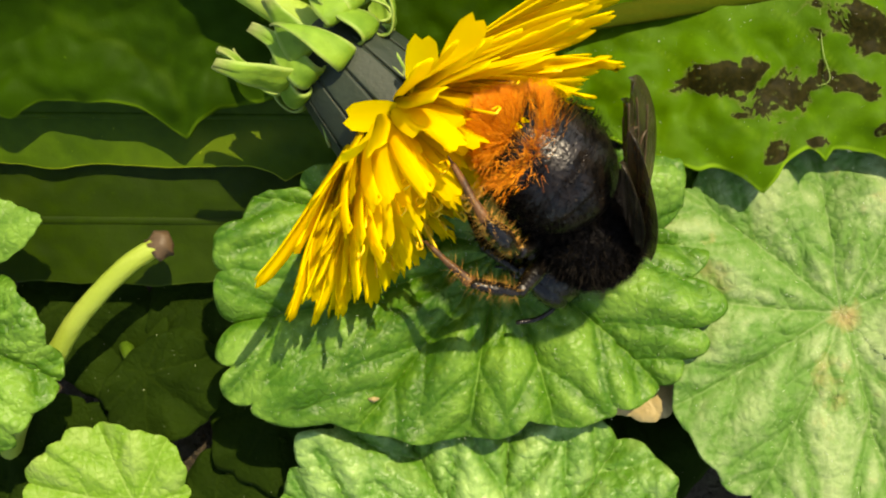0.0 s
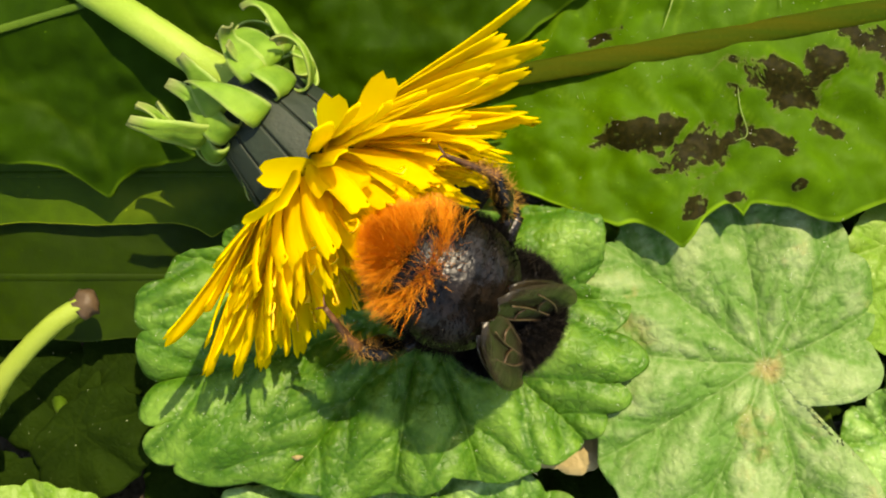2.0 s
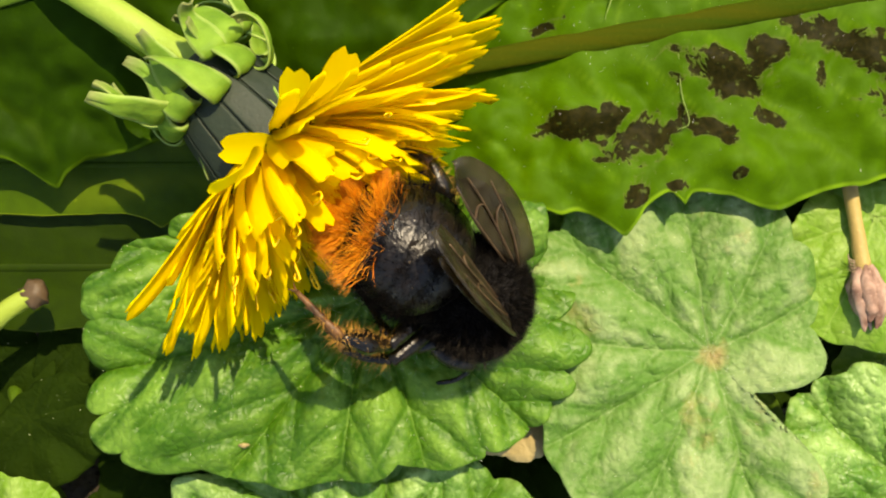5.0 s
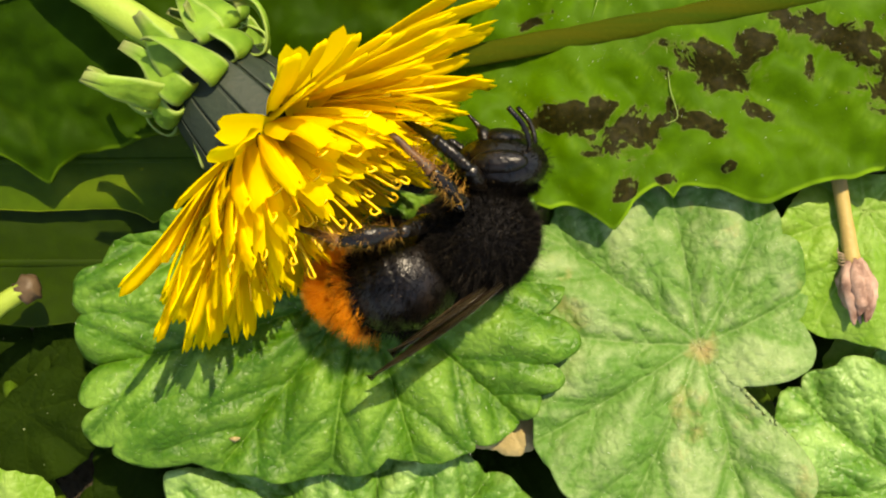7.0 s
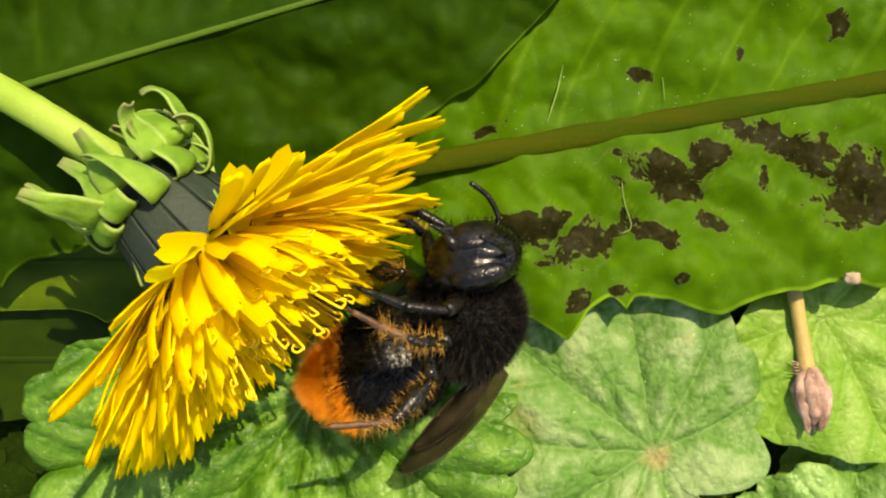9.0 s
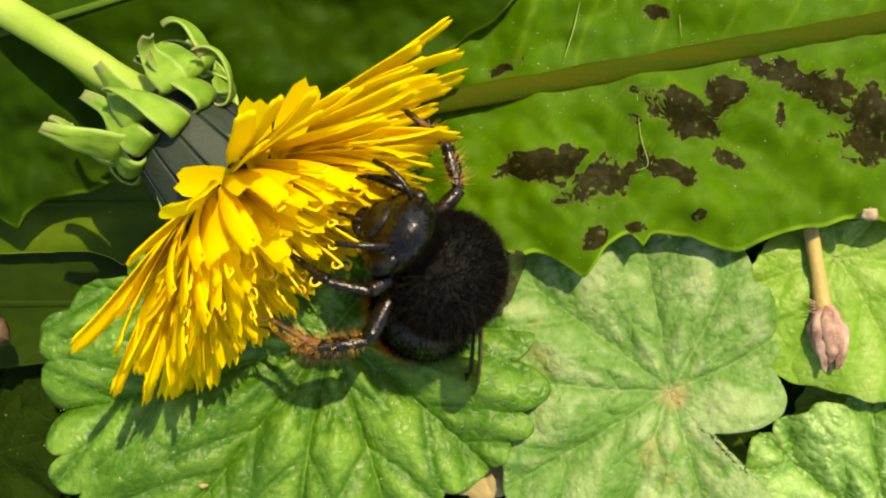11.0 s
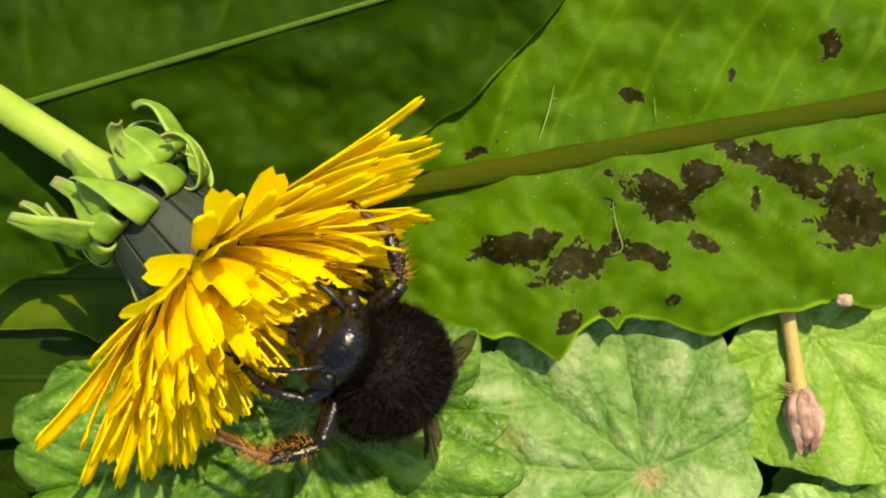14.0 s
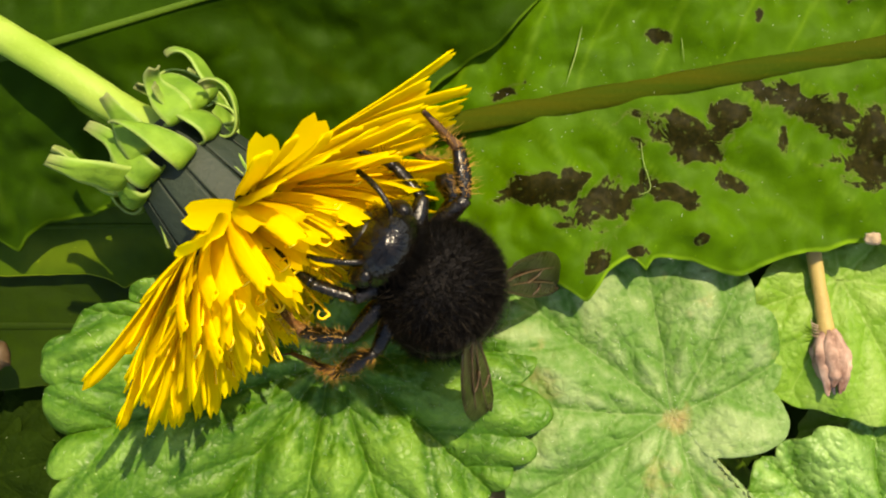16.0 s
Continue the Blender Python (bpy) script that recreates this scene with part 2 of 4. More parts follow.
SKIN = shell_material("matt black skin", (0.004, 0.003, 0.003), (0.009, 0.007, 0.006), 0.8)
WING = wing_material()
WING_VEIN = shell_material("wing vein", (0.05, 0.03, 0.015), (0.10, 0.06, 0.03), 0.4)


# ---- building helpers; lengths in mm ----


def mesh_of(name, verts, faces, material, smooth=True, marks=None):
    me = bpy.data.meshes.new(name)
    me.from_pydata((np.asarray(verts, float) * MM).tolist(), [], faces)
    if marks:
        for key, values in marks.items():
            me.attributes.new(key, "FLOAT", "POINT").data.foreach_set("value", np.asarray(values, np.float32))
    me.materials.append(material)
    if smooth:
        me.polygons.foreach_set("use_smooth", [True] * len(me.polygons))
    me.update()
    return me


def part(name, me, parent, label="", m=None):
    ob = new(name, me)
    ob.parent = parent
    if m is not None:
        ob.matrix_basis = m
    return tagged(ob, label)


def thing(name, label, category, place=(0, 0, 0), group="", kind=""):
    ob = new(name)
    ob.empty_display_size = 0.003
    ob.location = Vector(place) * MM
    return tagged(ob, label, category, group, kind)


def thick(ob, mm):
    mod = ob.modifiers.new("thickness", "SOLIDIFY")
    mod.thickness, mod.offset = mm * MM, -1
    return ob


def grid_faces(nu, nv, closed=False):
    faces = []
    for i in range(nu - 1):
        for j in range(nv if closed else nv - 1):
            k = (j + 1) % nv
            faces.append((i * nv + j, i * nv + k, (i + 1) * nv + k, (i + 1) * nv + j))
    return faces


def fractal(x, y, z=0.0, size=4.0, seed=0.0):
    return noise.fractal(Vector((x / size + seed, y / size - seed, z / size)), 1.0, 2.0, 3)


def spline(points, n):
    """n places along a smooth line through a few points."""
    pts = [Vector(p) for p in points]
    pts = [2 * pts[0] - pts[1], *pts, 2 * pts[-1] - pts[-2]]
    out, spans = [], len(pts) - 3
    for i in range(n):
        u = i / (n - 1) * spans
        k = min(int(u), spans - 1)
        f = u - k
        a, b, c, d = pts[k : k + 4]
        out.append(0.5 * (2 * b + (c - a) * f + (2 * a - 5 * b + 4 * c - d) * f * f + (3 * b - 3 * c + d - a) * f**3))
    return out


def tube(points, radii, n=24, sides=10, squash=1.0, rough=0.0, flat=None):
    """Vertices and faces of a closed tube along a smooth line."""
    line = spline(points, n)
    r = np.interp(np.linspace(0, 1, n), np.linspace(0, 1, len(radii)), radii)
    verts, side = [], None
    for i, p in enumerate(line):
        ahead = (line[min(i + 1, n - 1)] - line[max(i - 1, 0)]).normalized()
        if side is None:
            side = ahead.cross(flat).normalized() if flat else ahead.orthogonal().normalized()
        side = (side - ahead * side.dot(ahead)).normalized()
        up = ahead.cross(side)
        for j in range(sides):
            a = 2 * math.pi * j / sides
            k = r[i] * (1 + rough * noise.noise(p * 1.3 + Vector((j, 0, 0))))
            verts.append(p + side * (math.cos(a) * k) + up * (math.sin(a) * k * squash))
    faces = grid_faces(n, sides, True)
    faces += [tuple(range(sides))[::-1], tuple(range((n - 1) * sides, n * sides))]
    return [tuple(v) for v in verts], faces


def tube_mesh(name, points, radii, material, **more):
    verts, faces = tube(points, radii, **more)
    return mesh_of(name, verts, faces, material)


def gathered(pieces):
    """One set of vertices and faces out of several."""
    verts, faces = [], []
    for v, f in pieces:
        base = len(verts)
        verts += list(v)
        faces += [tuple(i + base for i in q) for q in f]
    return verts, faces


# ---- the ground ----
verts, faces = [], []
rings = [0.0, 10, 20, 30, 40, 50, 60, 70, 80, 95, 110, 140, 200, 400, 1200, 5000, 30000, 300000]
for i, r in enumerate(rings):
    for j in range(48):
        a = 2 * math.pi * j / 48
        verts.append((r * math.cos(a) - 10, r * math.sin(a), fractal(r * math.cos(a), r * math.sin(a), 0, 14) * 2.2 if r < 400 else 0))
ground = new("ground", mesh_of("ground", verts, grid_faces(len(rings), 48, True), SOIL))
tagged(ground, "dark crumbly shaded soil under the leaves", "soil", kind="structure")


# ---- leaves ----
def vein_lines(root, ways, reach, g, every=5.2):
    """Main veins from the root along the given ways (degrees), each with side veins that leave it in turn to either side.
    Gives straight pieces (x0, y0, x1, y1) of the main and of the side veins."""
    mains, sides = [], []
    for way in ways:
        at, p, gone = radians(way), Vector(root), 0.0
        curve = g.uniform(-0.018, 0.018)
        count = 0
        while gone < reach:
            q = p + Vector((math.cos(at), math.sin(at))) * 1.6
            mains.append((p.x, p.y, q.x, q.y))
            gone += 1.6
            if gone > every * (0.9 + count):
                count += 1
                for s in (1, -1):
                    b, r = at + s * radians(g.uniform(42, 58)), q.copy()
                    for _ in range(int(min(7, 2 + gone * 0.28))):
                        b -= s * 0.07
                        e = r + Vector((math.cos(b), math.sin(b))) * 1.5
                        sides.append((r.x, r.y, e.x, e.y))
                        r = e
            p, at = q, at + curve + g.uniform(-0.03, 0.03)
    return mains, sides


def distance_to(lines, x, y):
    """The distance from each place to the nearest of the straight pieces."""
    best = np.full(x.shape, 1e9)
    for x0, y0, x1, y1 in lines:
        dx, dy = x1 - x0, y1 - y0
        f = np.clip(((x - x0) * dx + (y - y0) * dy) / (dx * dx + dy * dy), 0, 1)
        best = np.minimum(best, (x - x0 - f * dx) ** 2 + (y - y0 - f * dy) ** 2)
    return np.sqrt(best)


def round_leaf(name, label, centre, a, b, root, material, turn=0.0, lobes=18, notch=0.10, ribs=9, sinus=None, boxy=0.9, puff=0.9,
               tilt=(0.0, 0.0), dish=0.0, stalk=None, seed=0.0, wave=(0.0, 0.0), category="leaf", group="ground ivy leaves", frill=0.25, rough=False, hairs=0, crumple=0.45,
               ways=None, quilt=1.0):
    """A scalloped, quilted round leaf. centre: middle of its outline; root: where the veins meet, from the centre; ways: the main veins' directions."""
    base = thing(name, label, category, centre, group)
    nt, ns = (150, 22) if rough else (520, 84)
    th = np.linspace(0, 2 * math.pi, nt, endpoint=False)
    warped = th + 0.20 * np.sin(2 * th + seed) + 0.12 * np.sin(3 * th + 2.3 * seed)
    lob = (np.sin(lobes * warped / 2 + seed) ** 2 + 0.003) ** 0.225
    scallop = 1 - notch * (0.75 + 0.35 * np.sin(4 * th + seed)) * (1 - lob)
    r = (1 + wave[0] * np.cos(2 * th + seed) + wave[1] * np.cos(3 * th + 2 * seed))
    r *= 1 + 0.03 * np.sin(5 * th + 3 * seed) + 0.02 * np.sin(7 * th + seed) + 0.012 * np.sin(23 * th + 5 * seed)
    if sinus is not None:
        off = (np.degrees(th) - sinus[0] + 180) % 360 - 180
        r *= 1 - sinus[1] * np.exp(-((off / sinus[2]) ** 2))
    ox = a * np.sign(np.cos(th)) * np.abs(np.cos(th)) ** boxy * r
    oy = b * np.sign(np.sin(th)) * np.abs(np.sin(th)) ** boxy * r
    ct, st = math.cos(radians(turn)), math.sin(radians(turn))
    ox, oy = ox * ct - oy * st, ox * st + oy * ct
    s = (np.linspace(0.003, 1, ns) ** 0.8)[:, None]
    inward = 0.92 + (scallop - 0.92) * s**5
    x, y = root[0] + s * (ox * inward - root[0]), root[1] + s * (oy * inward - root[1])
    far = np.hypot(x - root[0], y - root[1])
    if ways is None:
        ways = [seed * 57 + 360 * k / ribs for k in range(ribs)]
    mains, sides = vein_lines(root, ways, 1.7 * max(a, b), random.Random(seed))
    to_main = distance_to(mains, x, y)
    to_any = to_main if rough else np.minimum(to_main, distance_to(sides, x, y))
    fade = np.minimum(1, far / 5)
    z = puff * fade * (1.9 * (1 - np.exp(-((to_main / 2.6) ** 1.45))) + 0.75 * quilt * (1 - np.exp(-((to_any / 1.25) ** 1.4))))
    vein = np.clip(np.exp(-((to_main / 0.17) ** 2)) * np.clip(1.25 - s, 0, 1) + 0.45 * np.exp(-((to_any / 0.13) ** 2)), 0, 1)
    lump = np.zeros(x.shape)
    for i in range(ns):
        for j in range(nt):
            u, v = float(x[i, j]), float(y[i, j])
            lump[i, j] = puff * (0.34 * crumple * abs(fractal(u, v, 0, 1.7, seed)) + 0.30 * crumple * fractal(u, v, 3, 0.8, seed)) + 0.9 * fractal(u, v, 1, 9, seed)
    z = z + lump + frill * s**6 * np.sin(lobes * warped + 2 * seed) - 0.9 * s**8 * abs(dish)
    z = z - 0.55 * puff * s**14
    z = z + dish * (far / max(a, b)) ** 2 * 3 + tilt[0] * x + tilt[1] * y
    verts = np.stack([x.ravel(), y.ravel(), z.ravel()], 1).tolist()
    puffs = (1 - np.exp(-((to_any / 0.8) ** 2))).ravel()
    blade = part("blade", mesh_of("leaf_blade", verts, [*grid_faces(ns, nt, True), tuple(range(nt))[::-1]], material, marks={"vein": vein.ravel(), "puffed": puffs}), base)
    thick(blade, 0.28)
    if hairs:
        g, spikes, flat = random.Random(seed), [], []
        for _ in range(hairs):
            v = Vector(g.choice(verts))
            way = Vector((g.gauss(0, 0.6), g.gauss(0, 0.6), 1)).normalized() * g.uniform(0.4, 0.95)
            b, k = way.orthogonal().normalized() * 0.022, len(spikes)
            spikes += [tuple(v + b), tuple(v - b), tuple(v + way.normalized().cross(b)), tuple(v + way)]
            flat += [(k, k + 1, k + 3), (k + 1, k + 2, k + 3), (k + 2, k, k + 3)]
        tagged(part("leaf_hair", mesh_of("leaf_hair", spikes, flat, HAIR), base, "short pale hairs"), kind="stuff")
    if stalk:
        ends = [(root[0], root[1], -1.5), *stalk]
        part("petiole", tube_mesh("petiole", ends, (0.6, 0.75, 0.9), MIDRIB_GREEN, n=16, sides=8), base, "slender green leaf stalk")
    return base


def long_leaf(name, label, start, end, half, material, rib, teeth=(), blotches=(), roll=0.0, bend=0.0, swell=0.6, nu=230, nv=70,
              taper=(0.15, 0.3), ribs=1.0, wavy=0.6, sag=0.0, seed=0.0, group="dandelion leaves", tooth=(0.0, 7.0), lower=1.0, spread=0.75, dive=0.0, hairs=0):
    """A long leaf along its midrib. half: half its width; roll: degrees about the midrib; teeth: (place along it, side, depth, width) as extra points."""
    start, end = Vector(start), Vector(end)
    base = thing(name, label, "leaf", start, group)
    length = (end - start).length
    ahead = (end - start).normalized()
    side = Vector((-ahead.y, ahead.x, 0)).normalized()
    up = ahead.cross(side)
    turn = Matrix.Rotation(radians(roll), 3, ahead)
    side, up = turn @ side, turn @ up
    verts, veins, blots, acrosses = [], [], [], []
    for i in range(nu):
        u = i / (nu - 1)
        x = u * length
        w = half * min(1, (u / taper[0]) ** 0.6 if u < taper[0] else 1) * min(1, ((1 - u) / taper[1]) ** 0.55 if u > 1 - taper[1] else 1)
        for j in range(nv):
            v = 2 * j / (nv - 1) - 1
            edge = w * (lower if v < 0 else 1.0)
            if tooth[0]:
                saw = (x / tooth[1] + seed + (0.4 if v < 0 else 0)) % 1
                edge -= tooth[0] * (saw if saw < 0.8 else (1 - saw) * 4)
            for at, where, deep, wide in teeth:
                if where * v > 0:
                    edge += deep * math.exp(-abs((x - at) / wide) ** 1.5)
            edge += 0.5 * fractal(x, 3.0 * (1 if v < 0 else -1), 0, 7, seed)
            y = v * max(edge, 0.05)
            z = swell * (0.35 * abs(v) ** 0.6 * half * 0.12) + min(1, abs(y) / 4) * wavy * (fractal(x, y, 0, 6.5, seed) + 0.10 * fractal(x, y, 2, 2.4, seed))
            lean = (x - spread * abs(y)) / 6.5 * ribs + 0.35 * noise.noise(Vector((x * 0.07, y * 0.07, seed)))
            nerve = abs((lean % 1) - 0.5) * 2
            line = math.exp(-(((1 - nerve) / 0.07) ** 2)) * min(1, abs(y) / 2) * max(0, 1 - abs(v) ** 4)
            z += swell * 0.28 * nerve * min(1, abs(y) / 4) * (1 - 0.5 * abs(v))
            z -= dive * max(0.0, 1 - x / 22)
            z += sag * u * u + bend * math.sin(math.pi * u)
            p = ahead * x + side * y + up * z
            verts.append(tuple(p))
            veins.append(line)
            q = p + start
            blots.append(max((1.2 - 1.2 * math.hypot(((q.x - bx) * math.cos(t) + (q.y - by) * math.sin(t)) / ra,
                                                     (-(q.x - bx) * math.sin(t) + (q.y - by) * math.cos(t)) / rb)
                              for bx, by, ra, rb, t in blotches), default=-1.0))
            acrosses.append(abs(v))
    blots = np.maximum(blots, -1.2)
    blade = part("blade", mesh_of("long_blade", verts, grid_faces(nu, nv), material, marks={"vein": veins, "blotch": blots, "across": acrosses}), base)
    thick(blade, 0.3)
    if hairs:
        g, spikes, flat = random.Random(seed), [], []
        for _ in range(hairs):
            row, col = g.randrange(nu), min(nv - 1, max(0, round(nv / 2 + nv * g.gauss(0, 0.08)))) if g.random() < 0.45 else g.randrange(nv)
            v = Vector(verts[row * nv + col])
            way = (up + Vector((g.gauss(0, 0.6), g.gauss(0, 0.6), 0))).normalized() * g.uniform(0.35, 0.8)
            b, k = way.orthogonal().normalized() * 0.03, len(spikes)
            spikes += [tuple(v + b), tuple(v - b), tuple(v + way.normalized().cross(b)), tuple(v + way)]
            flat += [(k, k + 1, k + 3), (k + 1, k + 2, k + 3), (k + 2, k, k + 3)]
        tagged(part("leaf_hair", mesh_of("leaf_hair", spikes, flat, HAIR), base, "short pale hairs"), kind="stuff")
    if rib:
        pts = [ahead * (f * length) + up * (sag * f * f + bend * math.sin(math.pi * f) + 0.3) for f in np.linspace(0, 0.97, 12)]
        part("midrib", tube_mesh("midrib", pts, rib[:-1], rib[-1], n=60, sides=14, squash=0.45, rough=0.025, flat=up), base, "raised midrib")
    return base


# the broad dandelion leaf with eaten brown patches
BLOTCHES = [(8.6, 7.2, 4.2, 1.3, 0.1), (13.6, 5.4, 2.6, 2.2, 0.5), (21.2, 11.6, 4.0, 1.8, -0.35), (24.6, 13.6, 2.0, 1.1, 0.5), (29.8, 15.2, 3.6, 1.5, -0.4),
            (34.0, 14.0, 3.6, 1.6, 0.0), (38.2, 11.4, 3.2, 2.6, -0.6), (38.5, 8.9, 4.0, 1.6, 0.0), (19.6, 6.8, 2.8, 1.0, -0.5), (16.7, 7.0, 0.9, 0.7, 0),
            (11.1, 3.9, 1.5, 0.5, 0.0), (25.2, 7.6, 1.7, 0.6, -0.4), (12.7, 0.3, 1.2, 1.0, 0.5), (16.8, 1.4, 0.8, 0.6, 0), (22.3, 2.6, 0.6, 0.6, 0),
            (18.6, 20.9, 1.0, 0.7, -0.3), (4.9, 16.0, 1.4, 0.5, 0.5), (36.8, 25.5, 1.2, 1.1, 0), (27.6, 22.6, 0.5, 0.9, 0), (29.9, 11.9, 0.5, 1.2, 0)]
worn = long_leaf("dandelion_leaf", "broad green dandelion leaf with brown eaten patches and a toothed edge", (-14, 10.4, 22.0), (74, 26.5, 22.6), 16.8, BLADE_WORN,
          (0.8, 1.1, 1.1, 1.1, 1.05, 1.0, MIDRIB), teeth=[(23.3, -1, 2.9, 2.2), (28.9, -1, 1.2, 0.5), (37.5, -1, 3.3, 4.5), (45, -1, 1.6, 4), (53, -1, 3.5, 5)],
          blotches=[(x, y, 1.32 * a, 1.36 * b, t) for x, y, a, b, t in BLOTCHES], swell=1.0, taper=(0.2, 0.25), tooth=(0.25, 5.5), lower=0.89, dive=4.0, wavy=1.7, seed=2.3, hairs=1500)
for line in ([(16.9, 13.4), (17.2, 9.8), (17.9, 7.2), (16.8, 6.5)], [(20.8, 24.6), (20.6, 22.0), (20.9, 18.6)], [(11.7, 21.8), (11.1, 19.2), (10.2, 16.4)], [(29.4, 12.6), (29.8, 10.4), (30.6, 8.4)]):
    pts = [Vector((x, y, 23.1)) - Vector((-14, 10.4, 22.0)) for x, y in line]
    part("side_vein", tube_mesh("side_vein", pts, (0.02, 0.06, 0.055, 0.02), VEINLET, n=16, sides=6, rough=0.4), worn, "thin pale side vein")
# the leaf that crosses over it, with its shade put into a darker green
long_leaf("dandelion_leaf", "green dandelion leaf behind the flower, darkened in colour for shade", (-72, 9, 24.4), (13.5, 33.3, 28.6), 15.5, BLADE_SHADE,
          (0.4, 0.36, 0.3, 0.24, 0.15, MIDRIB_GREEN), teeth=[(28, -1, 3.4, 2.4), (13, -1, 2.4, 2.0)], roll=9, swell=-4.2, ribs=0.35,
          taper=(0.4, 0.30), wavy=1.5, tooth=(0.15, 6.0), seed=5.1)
# two strap leaves in the shade, which is painted into the darker one's colour
long_leaf("strap_leaf", "yellow-green strap leaf with a thin bright edge", (-84, 3.6, 15.5), (-16, 4.0, 16.5), 5.0, STRAP, (0.3, 0.35, 0.3, 0.2, STRAP),
          teeth=[(52, -1, 1.0, 1.2)], roll=16, swell=0.5, taper=(0.02, 0.12), ribs=0.0, wavy=0.3, seed=1.2, group="strap leaves")
long_leaf("strap_leaf", "strap leaf with deep shade painted into its colour", (-88, -6.4, 11.0), (-18, -6.0, 11.5), 6.6, STRAP_SHADE, (0.4, 0.45, 0.4, 0.25, STRAP_SHADE),
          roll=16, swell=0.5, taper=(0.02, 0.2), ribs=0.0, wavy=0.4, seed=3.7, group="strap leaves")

# ground ivy
main = round_leaf("ground_ivy_leaf", "bright green scalloped ground ivy leaf under the flower", (-15.5, -13.1, 20.3), 22.6, 13.8, (4.2, 4.6), IVY, turn=3, lobes=17,
           ways=(-34, -70, -98, -126, -158, 165, 118, 50, 5), notch=0.15, boxy=0.86, puff=1.05, crumple=0.4, quilt=1.0, sinus=(42, -0.28, 16), hairs=2600, tilt=(0.0, 0.02), stalk=[(8, 10, -4), (14, 18, -14)], seed=0.6, wave=(0.03, 0.03))
round_leaf("ground_ivy_leaf", "pale green worn ground ivy leaf with dry patches", (17.9, -15.3, 19.0), 14.7, 19.3, (2.9, 1.3), IVY_PALE, turn=6, lobes=15,
           ways=(178, 140, 98, 60, 24, -75, -110, -150), notch=0.18, boxy=0.88, puff=0.66, crumple=0.7, quilt=1.1, hairs=700, sinus=(-19, 0.52, 11), stalk=[(9, -3, -4), (14, -8, -14)], seed=1.9, wave=(0.04, 0.02))
round_leaf("ground_ivy_leaf", "fresh ground ivy leaf with deep puckered veins", (-12.3, -37.4, 14.6), 21.2, 14.6, (2.0, -6.0), IVY_MID, turn=-4, lobes=17,
           ribs=11, notch=0.12, boxy=0.9, puff=1.0, crumple=1.0, quilt=1.5, hairs=900, stalk=[(3, -12, -4), (6, -20, -12)], seed=2.7)
round_leaf("ground_ivy_leaf", "fresh ground ivy leaf beside a dark gap", (40.2, -26.0, 16.0), 13.0, 11.6, (2.0, -2.0), IVY_MID, turn=10, lobes=15,
           ribs=8, notch=0.15, puff=1.0, crumple=0.7, quilt=1.3, hairs=400, stalk=[(4, -8, -5), (6, -14, -13)], seed=3.3)
round_leaf("young_leaf", "thin lime green young leaf under the bud stem", (38.6, -6.2, 18.5), 11.0, 8.4, (-2.0, 5.0), IVY_LIME, turn=-8, lobes=9,
           ribs=7, notch=0.04, puff=0.5, stalk=[(-3, 9, -4), (-4, 14, -12)], seed=4.4, group="young leaves")
round_leaf("young_leaf", "small olive young leaf in a gap behind the bee", (7.2, -2.4, 16.2), 6.6, 5.6, (-2.0, 2.0), IVY_LIME, turn=25, lobes=7,
           ribs=7, notch=0.05, puff=0.4, stalk=[(-3, 5, -4), (-5, 8, -12)], seed=4.9, group="young leaves")
round_leaf("young_leaf", "thin lime green young leaf low among the others", (45.5, -17.0, 12.5), 12.5, 7.0, (6.0, 0.0), IVY_LIME, turn=20, lobes=8,
           ribs=7, notch=0.03, puff=0.4, stalk=[(9, 0, -4), (14, 2, -11)], seed=5.5, group="young leaves")
round_leaf("ground_ivy_leaf", "bright ground ivy leaf at the edge of the patch", (-62.0, -19.6, 19.0), 9.6, 9.0, (-3.5, 2.5), IVY, turn=-30, lobes=15,
           ribs=7, notch=0.12, puff=1.0, crumple=0.8, quilt=1.4, hairs=300, tilt=(-0.12, 0.0), stalk=[(-8, 2, -6), (-12, 4, -16)], seed=6.1)
round_leaf("pointed_leaf", "small pointed green leaf above the ivy", (-61.5, -8.3, 19.5), 8.0, 3.6, (-5.5, 0.0), IVY, turn=14, lobes=4,
           ribs=5, notch=0.02, boxy=1.25, puff=0.4, stalk=[(-9, -1, -4), (-14, -2, -15)], seed=7.2, group="young leaves")
round_leaf("ground_ivy_leaf", "small ground ivy leaf, half sunlit and half shaded", (-49.5, -33.6, 13.0), 8.2, 7.2, (3.0, -1.0), IVY_LIME, turn=12, lobes=11,
           ribs=7, notch=0.13, puff=0.6, stalk=[(4, -6, -4), (6, -12, -11)], seed=8.4)
verts, faces = tube([(-7.7, -9.3, 1.2), (-7.2, -9.3, 1.35), (-6.7, -9.25, 1.2)], (0.15, 0.42, 0.15), n=9, sides=9, squash=0.5, rough=0.4)
part("blemish", mesh_of("blemish", verts, faces, DEAD), main, "small tan blemish")
